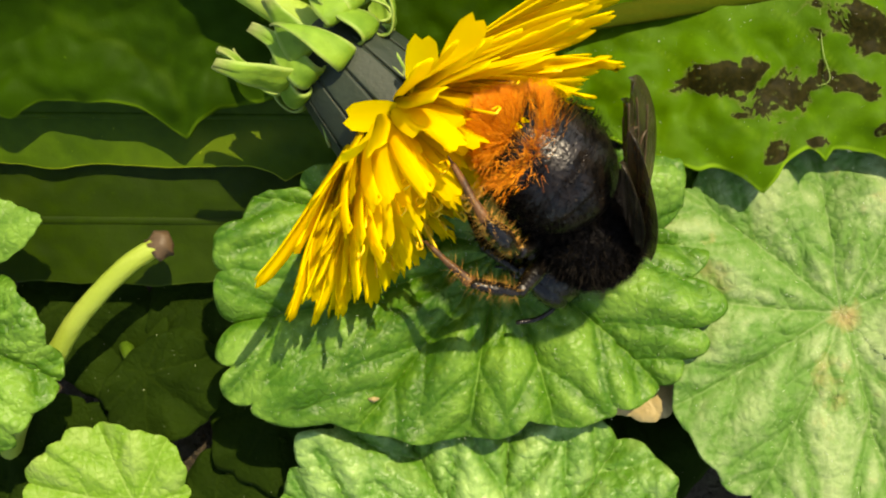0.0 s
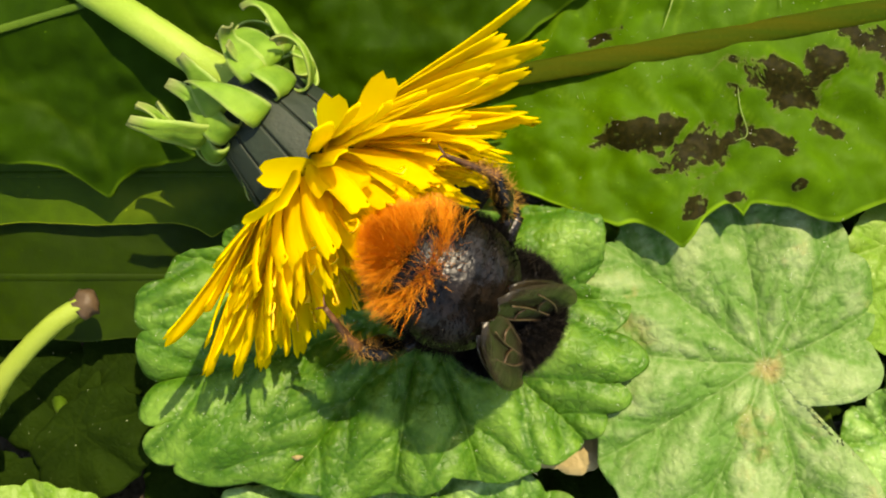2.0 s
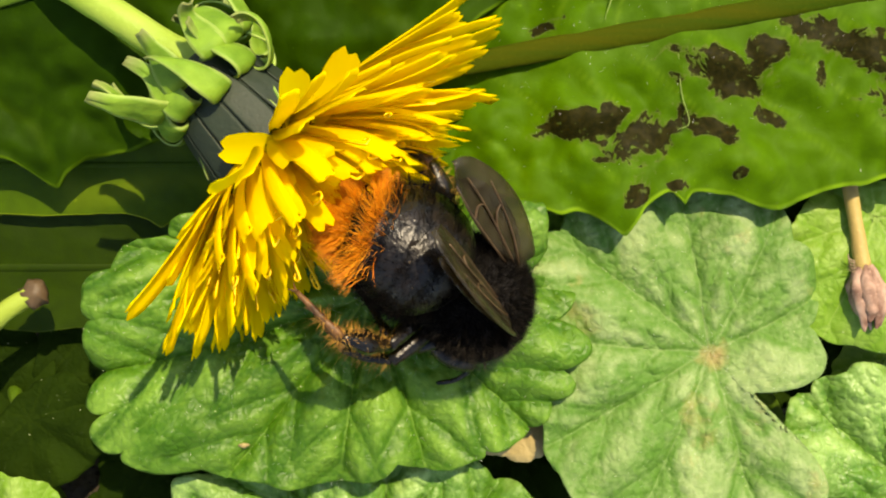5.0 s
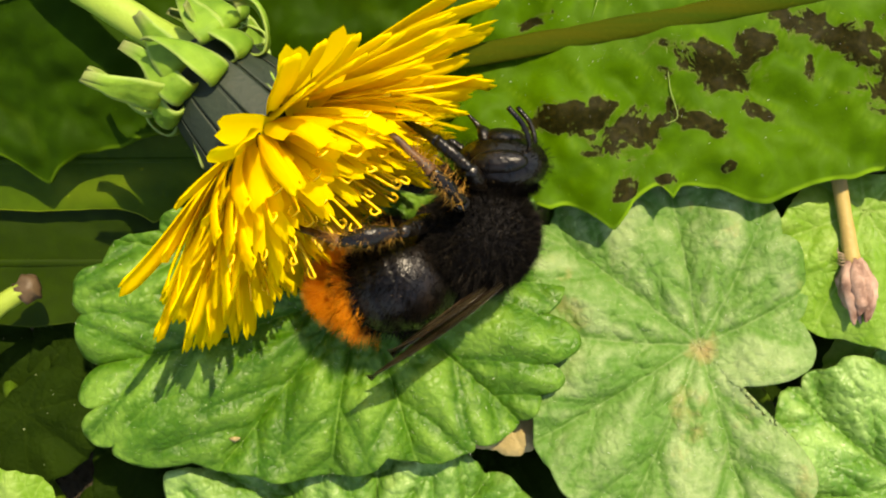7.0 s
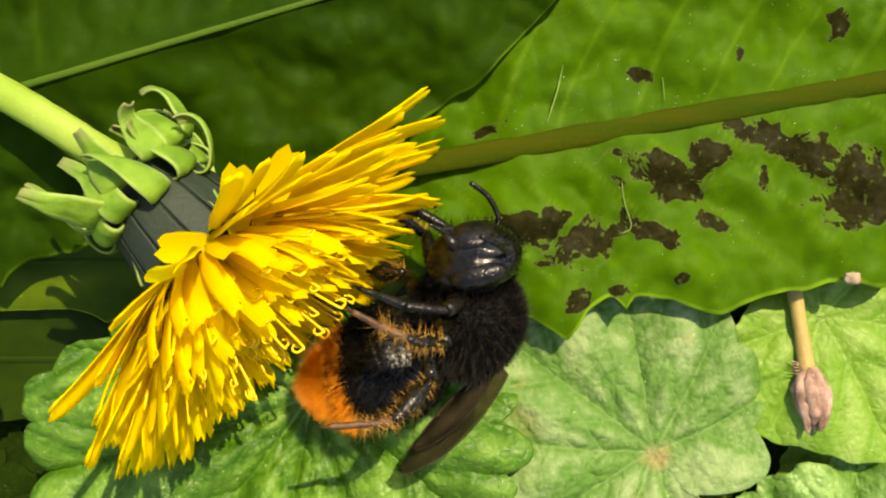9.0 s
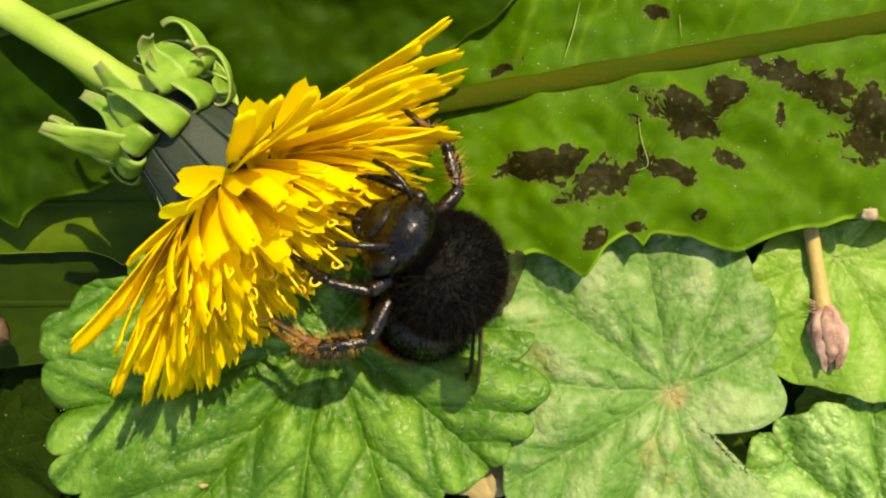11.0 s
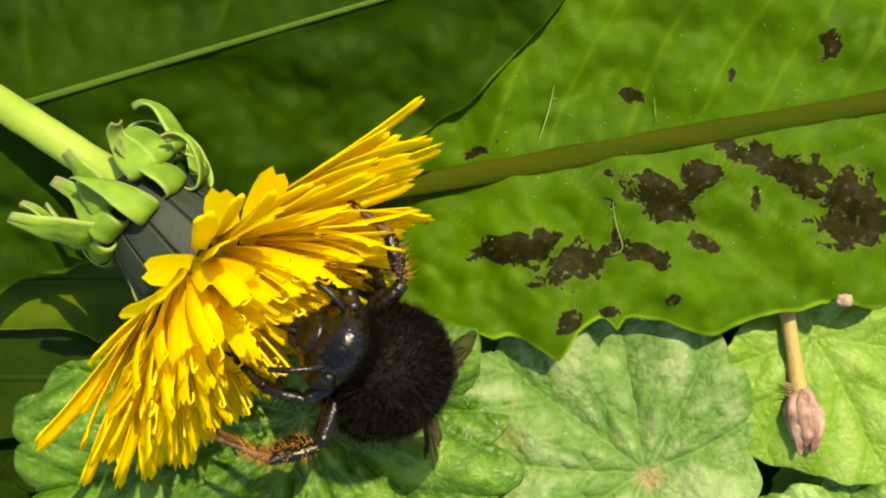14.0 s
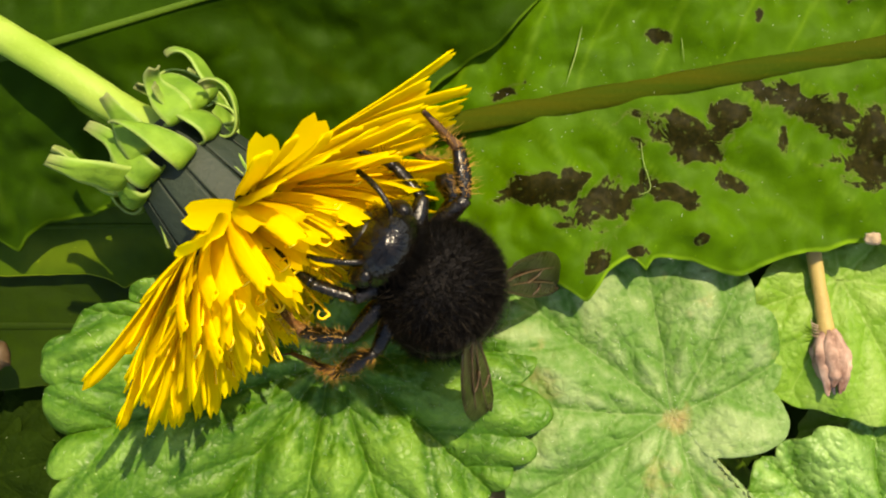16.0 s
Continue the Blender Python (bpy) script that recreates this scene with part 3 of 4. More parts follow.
# low leaves under all the others; their dark green stands in for shade
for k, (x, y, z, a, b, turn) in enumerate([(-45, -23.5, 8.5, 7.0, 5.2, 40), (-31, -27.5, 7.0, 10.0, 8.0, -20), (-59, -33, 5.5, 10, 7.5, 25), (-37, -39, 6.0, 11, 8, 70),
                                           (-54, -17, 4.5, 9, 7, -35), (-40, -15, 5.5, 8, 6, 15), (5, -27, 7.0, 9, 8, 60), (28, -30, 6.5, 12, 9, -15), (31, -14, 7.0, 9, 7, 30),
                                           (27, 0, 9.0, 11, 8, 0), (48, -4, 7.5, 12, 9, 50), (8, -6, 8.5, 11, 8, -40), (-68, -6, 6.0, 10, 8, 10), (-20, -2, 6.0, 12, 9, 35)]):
    round_leaf("shaded_leaf", "low leaf with deep shade put into its colour", (x, y, z), a, b, (-0.3 * a, 0.3 * b), IVY_SHADE, turn=turn, lobes=9 + k % 4, ribs=7, notch=0.07,
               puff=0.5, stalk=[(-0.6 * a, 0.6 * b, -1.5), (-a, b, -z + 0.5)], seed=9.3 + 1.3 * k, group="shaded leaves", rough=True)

# loose bits among the leaves
stalk = thing("bare_stalk", "yellow-green bare stalk with a brown broken end", "plant stalk", (-43.5, -8.7, 17.4))
part("shaft", tube_mesh("shaft", [(0.4, 0.3, 0), (-3.0, -1.9, 0.3), (-7.6, -6.4, -1.2), (-10.5, -10.1, -3.2), (-16.5, -18.5, -8.2), (-21, -26.5, -16.8)],
                        (0.95, 0.95, 1.0, 1.05, 1.1, 1.1), STALK, n=40, sides=12, rough=0.08), stalk)
part("broken_end", tube_mesh("broken_end", [(-0.6, -0.5, 0.05), (0.5, 0.4, 0.1), (1.1, 0.7, 0.0)], (1.2, 1.25, 0.7), BROWN, n=8, sides=12, rough=0.4), stalk, "dark brown withered end")
stem = thing("bud_stem", "pinkish dry stem with a closed bud", "plant stem", (33.5, 3.4, 19.6))
part("shaft", tube_mesh("shaft", [(-0.3, 4, -1.5), (0, 0, 0), (0.7, -5, 0.4), (1.35, -9.6, 0.6)], (0.72, 0.72, 0.68, 0.8), PINK, n=24, sides=10, rough=0.1), stem)
for k in np.linspace(0, 5.4, 7):
    pts = [(1.4 + 0.5 * math.cos(k), -9.2, 0.6 + 0.5 * math.sin(k)), (1.7 + 1.1 * math.cos(k), -11.4, 0.6 + 0.9 * math.sin(k)),
           (2.0 + 0.9 * math.cos(k), -13.4, 0.6 + 0.7 * math.sin(k)), (2.2 + 0.8 * math.cos(k + 0.4), -14.9 - 0.5 * math.sin(3 * k), 0.6 + 0.6 * math.sin(k))]
    part("sepal", tube_mesh("sepal", pts, (0.35, 0.75, 0.62, 0.12), BUD, n=30, sides=14, rough=0.4), stem, "pinkish brown papery sepal")
for k in range(5):
    part("fibre", tube_mesh("fibre", [(1.0, -9.4 + 0.1 * k, 0.7), (0.3 - 0.1 * k, -9.8 + 0.3 * k, 1.0), (-0.3, -9.6 + 0.35 * k, 1.3)], (0.07, 0.06, 0.03), PALE, n=7, sides=5), stem, "pale dry fibre")
verts, faces = tube([(-0.6, 0.2, 0), (0, 0, 0.1), (0.6, 0.1, 0)], (0.35, 0.62, 0.4), n=12, sides=11, rough=0.9)
tagged(new("crumb", mesh_of("crumb", [(x + 37.4, y + 2.6, z + 24.4) for x, y, z in verts], faces, PALE)), "pale crumb lying on the dandelion leaf", "plant debris")
round_leaf("dead_leaf", "withered tan scrap of leaf between the ivy leaves", (0.6, -20.6, 16.4), 5.2, 4.0, (1.0, 1.0), DEAD, turn=-30, lobes=6, ribs=5,
           notch=0.12, puff=0.5, seed=12.4, wave=(0.1, 0.1), group="withered scraps", category="dead leaf")


# ---- the dandelion ----
AXIS = Vector((0.69, -0.715, -0.06)).normalized()
PIVOT = Vector((-15.71, 11.11, 31.0))
HEAD = Vector((-18.0, 5.2, 30.5))
dandelion = thing("dandelion", "yellow dandelion in full bloom on a pale green stem", "flower", PIVOT)
ALONG = Vector((0.715, 0.69, 0)).normalized()
TOWARD = ALONG.cross(AXIS) if ALONG.cross(AXIS).z > 0 else AXIS.cross(ALONG)
FRAME = Matrix((ALONG, TOWARD, AXIS)).transposed().to_4x4()
FRAME.translation = (HEAD - PIVOT) * MM


def in_head(p):
    """From the head's own space (its axis is z) to the plant's, in mm."""
    return HEAD - PIVOT + ALONG * p[0] + TOWARD * p[1] + AXIS * p[2]


def floret_mesh(length, width, curl, fold, seed):
    """One strap-shaped petal with a five-toothed tip, along +x, its face to +z."""
    rng = random.Random(seed)
    nu, nv = 15, 5
    verts = []
    ang = 0.0
    x = z = 0.0
    for i in range(nu):
        u = i / (nu - 1)
        ang = curl * u * u
        if i:
            x += length / (nu - 1) * math.cos(ang)
            z += length / (nu - 1) * math.sin(ang)
        w = width * (0.28 + 0.72 * min(1, u / 0.45) ** 0.8) * (1 - 0.18 * max(0, (u - 0.75) / 0.25))
        for j in range(nv):
            v = 2 * j / (nv - 1) - 1
            tip = (0.5 if j % 2 else -0.35) * (i == nu - 1) * rng.uniform(0.5, 1.2)
            verts.append((x + tip, v * w / 2, z + fold * width * (v * v - 0.5) * (1 - 0.5 * u) + 0.06 * math.sin(7 * u + seed)))
    if length < 14.0:
        return mesh_of("floret", verts, grid_faces(nu, nv), PETAL)
    top = len(verts)
    verts += [(x, y, z - 0.10) for x, y, z in verts]
    faces = grid_faces(nu, nv)
    faces += [tuple(i + top for i in q[::-1]) for q in faces]
    ring = [i * nv for i in range(nu)] + [(nu - 1) * nv + j for j in range(1, nv)] + [i * nv + nv - 1 for i in range(nu - 2, -1, -1)] + [j for j in range(nv - 2, 0, -1)]
    faces += [(ring[k], ring[(k + 1) % len(ring)], ring[(k + 1) % len(ring)] + top, ring[k] + top) for k in range(len(ring))]
    stripe = [0.0] * top + [float(k % nv in (1, 2, 3)) * (length > 14.0 and seed % 3 != 1) * min(1, 1.2 - k / top) for k in range(top)]
    return mesh_of("floret", verts, faces, PETAL, marks={"stripe": stripe})


rng = random.Random(4)
FLORETS = {}
for size in range(5):
    for shape in range(6):
        FLORETS[size, shape] = floret_mesh((8.0, 10.5, 13.0, 15.0, 16.4)[size], (1.35, 1.6, 1.8, 1.95, 2.0)[size], (-0.12, 0.1, 0.3, 0.0, 0.45, -0.3)[shape] * (1.4 - 0.2 * size),
                                           (0.12, 0.3, 0.08, 0.2, 0.15, 0.35)[shape], size * 7 + shape)


def floret_poses(count, low, high, g):
    """Petals round the head: inner ones short and upright, outer ones long and spread."""
    for k in range(count):
        f = low + (high - low) * (k + 0.5) / count
        r = 5.2 * math.sqrt(f)
        az = k * 2.39996 + g.uniform(-0.15, 0.15)
        near = max(0.0, math.sin(az))
        reach, below = max(0.0, math.cos(az)), max(0.0, -math.cos(az))
        lean = radians((8 + 69 * f) * (1 + 0.15 * near * near + 0.02 * reach - 0.12 * below) + g.uniform(-7, 7))
        size = max(0, min(4, int(f * 4.3 + g.uniform(0, 0.8) - 0.9 * near)))
        out = Vector((math.cos(az), math.sin(az), 0))
        ahead = out * math.sin(lean) + Vector((0, 0, 1)) * math.cos(lean)
        face = out * -math.cos(lean) + Vector((0, 0, 1)) * math.sin(lean)
        turn = Matrix((ahead, face.cross(ahead), face)).transposed().to_4x4() @ Matrix.Rotation(g.uniform(-0.2, 0.2) - 0.6 * f * math.cos(az), 4, "X")
        turn = turn @ Matrix.Diagonal((g.uniform(0.78, 1.06) * (1 + 0.08 * reach - 0.11 * near), g.uniform(0.72, 1.12), 1, 1))
        yield size, g.randrange(6), FRAME @ Matrix.Translation((out * r + Vector((0, 0, 1.2 - 1.4 * f))) * MM) @ turn


for size, shape, m in floret_poses(250, 0.10, 1.0, rng):
    part("floret", FLORETS[size, shape], dandelion, "", m)
# the many more that stand packed between them, as one mass
verts, faces = [], []
for size, shape, m in floret_poses(130, 0.02, 0.80, random.Random(11)):
    me = FLORETS[size, shape]
    base = len(verts)
    verts += [tuple(m @ v.co / MM) for v in me.vertices]
    faces += [tuple(i + base for i in q.vertices) for q in me.polygons]
tagged(part("floret_mass", mesh_of("floret_mass", verts, faces, PETAL), dandelion, "packed narrow yellow petals"), kind="stuff")
# three petals bent back out of the head
for foot, az, lean, long in (((3.0, 5.4, 1.8), 34, 128, 0.8), ((2.3, 5.2, 2.0), 152, 132, 0.72), ((4.8, 4.7, 1.8), 16, 108, 0.85)):
    az, lean = radians(az), radians(lean)
    ahead = Vector((math.cos(az) * math.sin(lean), math.sin(az) * math.sin(lean), math.cos(lean)))
    face = Vector((0, 1, 0.25))
    face = (face - ahead * face.dot(ahead)).normalized()
    turn = Matrix((ahead, face.cross(ahead), face)).transposed().to_4x4()
    part("floret", FLORETS[0, 1], dandelion, "", FRAME @ Matrix.Translation(Vector(foot) * MM) @ turn @ Matrix.Diagonal((long, 1.9, 1, 1)))
# curled styles in the middle
for k in range(120):
    f = (k + 0.5) / 120
    az, r = k * 2.39996, 5.6 * math.sqrt(f)
    lean = radians(8 + 55 * f)
    out = Vector((math.cos(az), math.sin(az), 0))
    ahead = out * math.sin(lean) + Vector((0, 0, 1)) * math.cos(lean)
    side = out.cross(ahead).normalized() if k % 2 else ahead.cross(out).normalized()
    foot = out * r * 0.8
    tall = rng.uniform(8.5, 12.0)
    pts = [foot, foot + ahead * tall * 0.6, foot + ahead * tall]
    loop = rng.uniform(0.3, 0.6)
    pts += [foot + ahead * (tall + loop * math.sin(a)) + side * loop * (1 - math.cos(a)) for a in (1.2, 2.4, 3.6, 4.8)]
    part("style", tube_mesh("style", [in_head(p) for p in pts], (0.12, 0.12, 0.11, 0.08), STYLE, n=20, sides=5), dandelion)

# the green cup, its bracts and the stem
profile = [(-9.4, 2.2), (-9.0, 3.2), (-8.0, 4.0), (-6.6, 4.6), (-5.0, 5.1), (-3.0, 5.5), (-1.2, 5.7), (0.2, 5.4), (0.6, 3.0)]
verts = []
for z, r in profile:
    for j in range(52):
        a = 2 * math.pi * j / 52
        k = 0.93 * r * (1 + 0.022 * abs(math.cos(6.5 * a)) * (1 if z < 0 else 0.3))
        verts.append(tuple(in_head((k * math.cos(a), k * math.sin(a), z))))
part("involucre", mesh_of("involucre", verts, grid_faces(len(profile), 52, True), CALYX), dandelion, "dark blue-green ribbed flower cup")


def bract(az, length, width, curl, lift, foot, twist, hook):
    """A strap that leaves the cup, bends over backwards along the stem and curls up at its tip."""
    out = Vector((math.cos(az), math.sin(az), 0))
    side = Vector((-math.sin(az), math.cos(az), 0))
    n, m = 36, 9
    p = out * 4.3 + Vector((0, 0, foot))
    ang = lift
    verts, edges, alongs = [], [], []
    for i in range(n):
        u = i / (n - 1)
        if i:
            p = p + (out * math.cos(ang) + Vector((0, 0, 1)) * math.sin(ang)) * (length / (n - 1))
        ang -= curl / n * 3.8 * math.exp(-(((u - 0.20) / 0.15) ** 2))
        ang += hook / n * 2.6 * math.exp(-(((u - 0.86) / 0.22) ** 2))
        w = width * (0.72 + 0.42 * math.sin(math.pi * min(1, 0.1 + u * 1.15))) * (1 - 0.55 * max(0, (u - 0.5) / 0.5) ** 1.5)
        normal = -out * math.sin(ang) + Vector((0, 0, 1)) * math.cos(ang)
        p = p + side * (twist * 0.10 * u)
        s = (side + normal * twist * 0.7 * u).normalized()
        for j in range(m):
            v = 2 * j / (m - 1) - 1
            wob = 0.14 * noise.noise(Vector((u * 4 + 9 * az, v * 1.5, az)))
            verts.append(tuple(in_head(p + s * (v * w / 2 * (1 + wob)) - normal * (0.09 * width * v * v - 1.5 * wob))))
            edges.append(abs(v))
            alongs.append(u)
    me = mesh_of("bract", verts, grid_faces(n, m), BRACT, marks={"across": edges, "along": alongs})
    thick(part("bract", me, dandelion), 0.18)


for k in range(22):
    az = k * 2 * math.pi / 22 + rng.uniform(-0.16, 0.16)
    foot = -8.4 + 2.6 * (k % 2) + rng.uniform(-0.4, 0.4)
    bract(az, rng.uniform(6.5, 9.0), rng.uniform(2.0, 2.6), rng.uniform(1.8, 3.2), rng.uniform(0.3, 1.1), foot, rng.uniform(-1.4, 1.4), rng.uniform(-2.6, 3.2))
for az, foot in ((0.75, -5.4), (1.9, -5.0), (2.7, -5.6), (3.9, -5.2), (5.2, -5.3)):
    bract(az, 4.6, 1.8, 0.15, 1.38, foot, 0.3, 0.0)
for k in range(13):
    a = 2 * math.pi * (k + 0.5) / 13
    pts = [in_head((r * math.cos(a), r * math.sin(a), z)) for z, r in ((-8.4, 3.3), (-5.6, 4.6), (-2, 5.4), (1.0, 6.0), (2.4, 6.6))]
    part("inner_bract", tube_mesh("inner_bract", pts, (0.6, 1.1, 1.3, 1.2, 0.15), CALYX, n=14, sides=10, squash=0.05, flat=ALONG * math.cos(a) + TOWARD * math.sin(a)), dandelion)
foot = HEAD - AXIS * 9.2 - PIVOT
stem_line = [foot + AXIS * 1.0, foot, foot + Vector((-3.0, 1.9, -0.1)), foot + Vector((-10.5, 6.4, -1.0)), foot + Vector((-22, 12.2, -6)), foot + Vector((-36, 17, -18)), foot + Vector((-46, 19, -34))]
part("stem", tube_mesh("stem", stem_line, (2.2, 1.8, 1.42, 1.42, 1.5, 1.6, 1.7), STEM, n=60, sides=18, rough=0.05), dandelion, "thick pale green hollow stem")


# ---- the bumblebee: its middle is the origin, x ahead, z its back ----
bee = thing("bumblebee", "black furry bumblebee with an orange-red tail on the flower", "bee", (0, 0, 40))
bee.scale = (1.13, 1.13, 1.13)


def blob(shape, nu=28, nv=32):
    """A closed body from shape(u, v) for u from front to back and v round it."""
    verts = [shape(i / (nu - 1), 2 * math.pi * j / nv) for i in range(nu) for j in range(nv)]
    return verts, grid_faces(nu, nv, True)


def egg(c, r, pitch=0.0):
    ca, sa = math.cos(radians(pitch)), math.sin(radians(pitch))

    def shape(u, v):
        t = math.pi * (0.001 + 0.998 * u)
        x, y, z = r[0] * math.cos(t), r[1] * math.sin(t) * math.cos(v), r[2] * math.sin(t) * math.sin(v)
        return (c[0] + x * ca + z * sa, c[1] + y, c[2] - x * sa + z * ca)
    return shape


def belly(u, v):
    """The abdomen: rings on an axis that bends down and under."""
    t = 0.02 + 0.98 * u
    r = 4.95 * math.sin(math.pi * t**0.78) ** 0.62 * (1 - 0.10 * t)
    ring = (u * 6.0) % 1
    r *= 1 - 0.028 * math.exp(-((ring - 0.04) / 0.07) ** 2) - 0.02 * ring
    bend, long = 0.85, 10.9
    a = 0.12 + bend * t
    x = -2.4 - long / bend * (math.sin(a) - math.sin(0.12))
    z = -0.6 - long / bend * (math.cos(0.12) - math.cos(a))
    up = 0.92 * r * math.sin(v)
    return (x - up * math.sin(a), r * math.cos(v), z + up * math.cos(a))


def fur(shape, count, long, wide, where=None, lean=(-0.5, 0, 0), seed=1, ruffle=0.35, even=False):
    """Many thin hairs on a body."""
    g = random.Random(seed)
    verts, faces = [], []
    while len(faces) < count * 3:
        u, v = g.random() if even else math.acos(1 - 2 * g.random()) / math.pi, g.uniform(0, 2 * math.pi)
        if where and not where(u, v, g):
            continue
        p = Vector(shape(u, v))
        du = Vector(shape(min(u + 0.01, 1), v)) - Vector(shape(max(u - 0.01, 0), v))
        dv = Vector(shape(u, v + 0.02)) - Vector(shape(u, v - 0.02))
        normal = dv.cross(du)
        if normal.length < 1e-9:
            continue
        normal.normalize()
        if normal.dot(p - Vector(shape(0.5, 0)) / 2 - Vector(shape(0.5, math.pi)) / 2) < 0:
            normal = -normal
        way = (normal + Vector(lean) + Vector((g.gauss(0, ruffle), g.gauss(0, ruffle), g.gauss(0, ruffle)))).normalized()
        tall = long * g.uniform(0.55, 1.15)
        a = way.orthogonal().normalized() * wide
        b = way.cross(a)
        mid = p + way * tall * 0.55
        tip = p + way * tall + Vector(lean) * tall * 0.25
        k = len(verts)
        foot = p - normal * 0.1
        verts += [tuple(foot + a), tuple(foot - a * 0.5 + b * 0.87), tuple(foot - a * 0.5 - b * 0.87), tuple(mid + a * 0.6), tuple(mid - a * 0.6), tuple(tip)]
        faces += [(k, k + 1, k + 4, k + 3), (k + 1, k + 2, k + 4), (k + 3, k + 4, k + 5)]
    return verts, faces


thorax_shape, head_shape = egg((0, 0, 0), (4.2, 4.4, 4.0)), egg((4.2, 0, -3.7), (2.3, 3.0, 3.5), 60)
thorax = part("thorax", mesh_of("thorax", *blob(thorax_shape), SKIN), bee, "thorax covered in dense black fur")
part("fur", mesh_of("thorax_fur", *fur(thorax_shape, 36000, 0.78, 0.019, seed=2, lean=(-0.25, 0, 0.1), ruffle=0.6), FUR_BLACK), thorax, "dense black hair")
part("fur", mesh_of("edge_fur", *fur(thorax_shape, 4200, 1.5, 0.012, seed=6, lean=(-0.2, 0, 0), ruffle=0.5), FUR_GREY), thorax, "sparse longer greyish hair")
abdomen = part("abdomen", mesh_of("abdomen", *blob(belly, 60, 40), SHELL), bee, "glossy black abdomen with orange-red end")


def orange_zone(u, v, g):
    u = u + 0.03 * math.sin(v)
    return g.random() < (0.6 if 0.72 < u < 0.78 else 0.9 if u > 0.86 else 0.05 if u > 0.65 else 0)


part("fur", mesh_of("tail_fur", *fur(belly, 9500, 1.7, 0.021, orange_zone, (-0.05, 0, 0.0), 3, 0.34, True), FUR_ORANGE), abdomen, "orange-red tail hair in two bands")
part("fur", mesh_of("tail_tufts", *fur(belly, 1500, 1.75, 0.016, orange_zone, (-0.15, 0, 0.05), 9, 0.3, True), FUR_ORANGE), abdomen, "longer loose orange hair")
part("fur", mesh_of("abdomen_fur", *fur(belly, 7600, 1.0, 0.022, lambda u, v, g: u < 0.87 and g.random() < 0.3 + 0.7 * (math.sin(v) < 0.1 or u < 0.15 or (u * 6.0) % 1 > 0.75), (-0.6, 0, 0), 4), FUR_BLACK), abdomen, "sparse black hair")
head = part("head", mesh_of("head", *blob(head_shape), SHELL_HEAD), bee, "shiny black head with long face")
part("fur", mesh_of("head_fur", *fur(head_shape, 2600, 0.8, 0.022, lambda u, v, g: u > 0.72 or g.random() < 0.07, (0, 0, 0), 5), FUR_BLACK), head, "short black hair")
for s in (1, -1):
    part("eye", mesh_of("eye", *blob(egg((4.5, 2.5 * s, -3.9), (0.9, 0.85, 2.1), 60), 16, 16), SHELL), head, "glossy black oval eye")
    part("antenna", tube_mesh("antenna", [(5.2, 0.8 * s, -3.6), (6.3, 1.6 * s, -3.4), (7.0, 2.2 * s, -3.8), (7.4, 2.9 * s, -5.2), (7.2, 3.3 * s, -6.8)],
                              (0.2, 0.17, 0.2, 0.22, 0.2), SHELL_LEG, n=22, sides=7, rough=0.1), head, "elbowed black antenna")
    part("jaw", tube_mesh("jaw", [(4.2, 0.7 * s, -5.6), (4.4, 0.7 * s, -6.4), (4.3, 0.2 * s, -7.0)], (0.5, 0.45, 0.15), SHELL, n=9, sides=8), head)
part("clypeus", mesh_of("clypeus", *blob(egg((5.4, 0, -5.3), (0.75, 1.5, 1.7), 55), 18, 20), SHELL), head, "smooth shiny black face plate")
part("tongue", tube_mesh("tongue", [(4.3, 0, -6.2), (4.3, 0, -7.2), (4.1, 0, -8.2)], (0.3, 0.22, 0.1), SHELL_LEG, n=10, sides=7), head, "short brown tongue")


def wing(name, s, root, long, wide, sweep, lift, dip):
    """A veined membrane that lies back over the body."""
    nu, nv = 26, 9
    verts = []
    for i in range(nu):
        u = i / (nu - 1)
        w = wide * (0.16 + 0.84 * math.sin(math.pi * min(1, 0.08 + u * 0.86)) ** 0.8) * (1 if u < 0.9 else math.sqrt(max(0.02, 1 - ((u - 0.9) / 0.1) ** 2)))
        for j in range(nv):
            v = j / (nv - 1)
            verts.append((-u * long, s * (v - 0.35) * w, 0.10 * math.sin(9 * v + 2 * u) - 0.5 * u * u * (v - 0.2)))
    place = Matrix.Translation(Vector(root) * MM) @ Euler((radians(dip * s), radians(lift), radians(-sweep * s))).to_matrix().to_4x4()
    ob = part(name, mesh_of(name, verts, grid_faces(nu, nv), WING), bee, "smoky brown translucent wing", place)
    thick(ob, 0.04)
    lines = []
    for path in ([(0, -0.33), (0.3, -0.33), (0.65, -0.32), (0.9, -0.24)], [(0, -0.25), (0.3, -0.1), (0.62, 0.02), (0.86, 0.05)], [(0, -0.2), (0.25, 0.12), (0.5, 0.3), (0.7, 0.4)],
                 [(0.42, -0.05), (0.5, 0.12), (0.52, 0.3)], [(0.62, -0.3), (0.66, -0.12), (0.63, 0.02)]):
        lines.append(tube([(-u * long, s * (v * 0.92) * wide, 0.06 - 0.4 * u * u * v) for u, v in path], (0.10, 0.08, 0.06), n=14, sides=5))
    part("vein", mesh_of("wing_vein", *gathered(lines), WING_VEIN), ob, "dark wing veins")
    return ob


WINGS = []
for s in (1, -1):
    WINGS.append(wing("forewing", s, (0.0, 2.6 * s, 3.6), 12.2, 4.0, 3, 4, 10))
    WINGS.append(wing("hindwing", s, (-1.2, 2.7 * s, 3.2), 8.6, 2.8, 5, 3, 12))


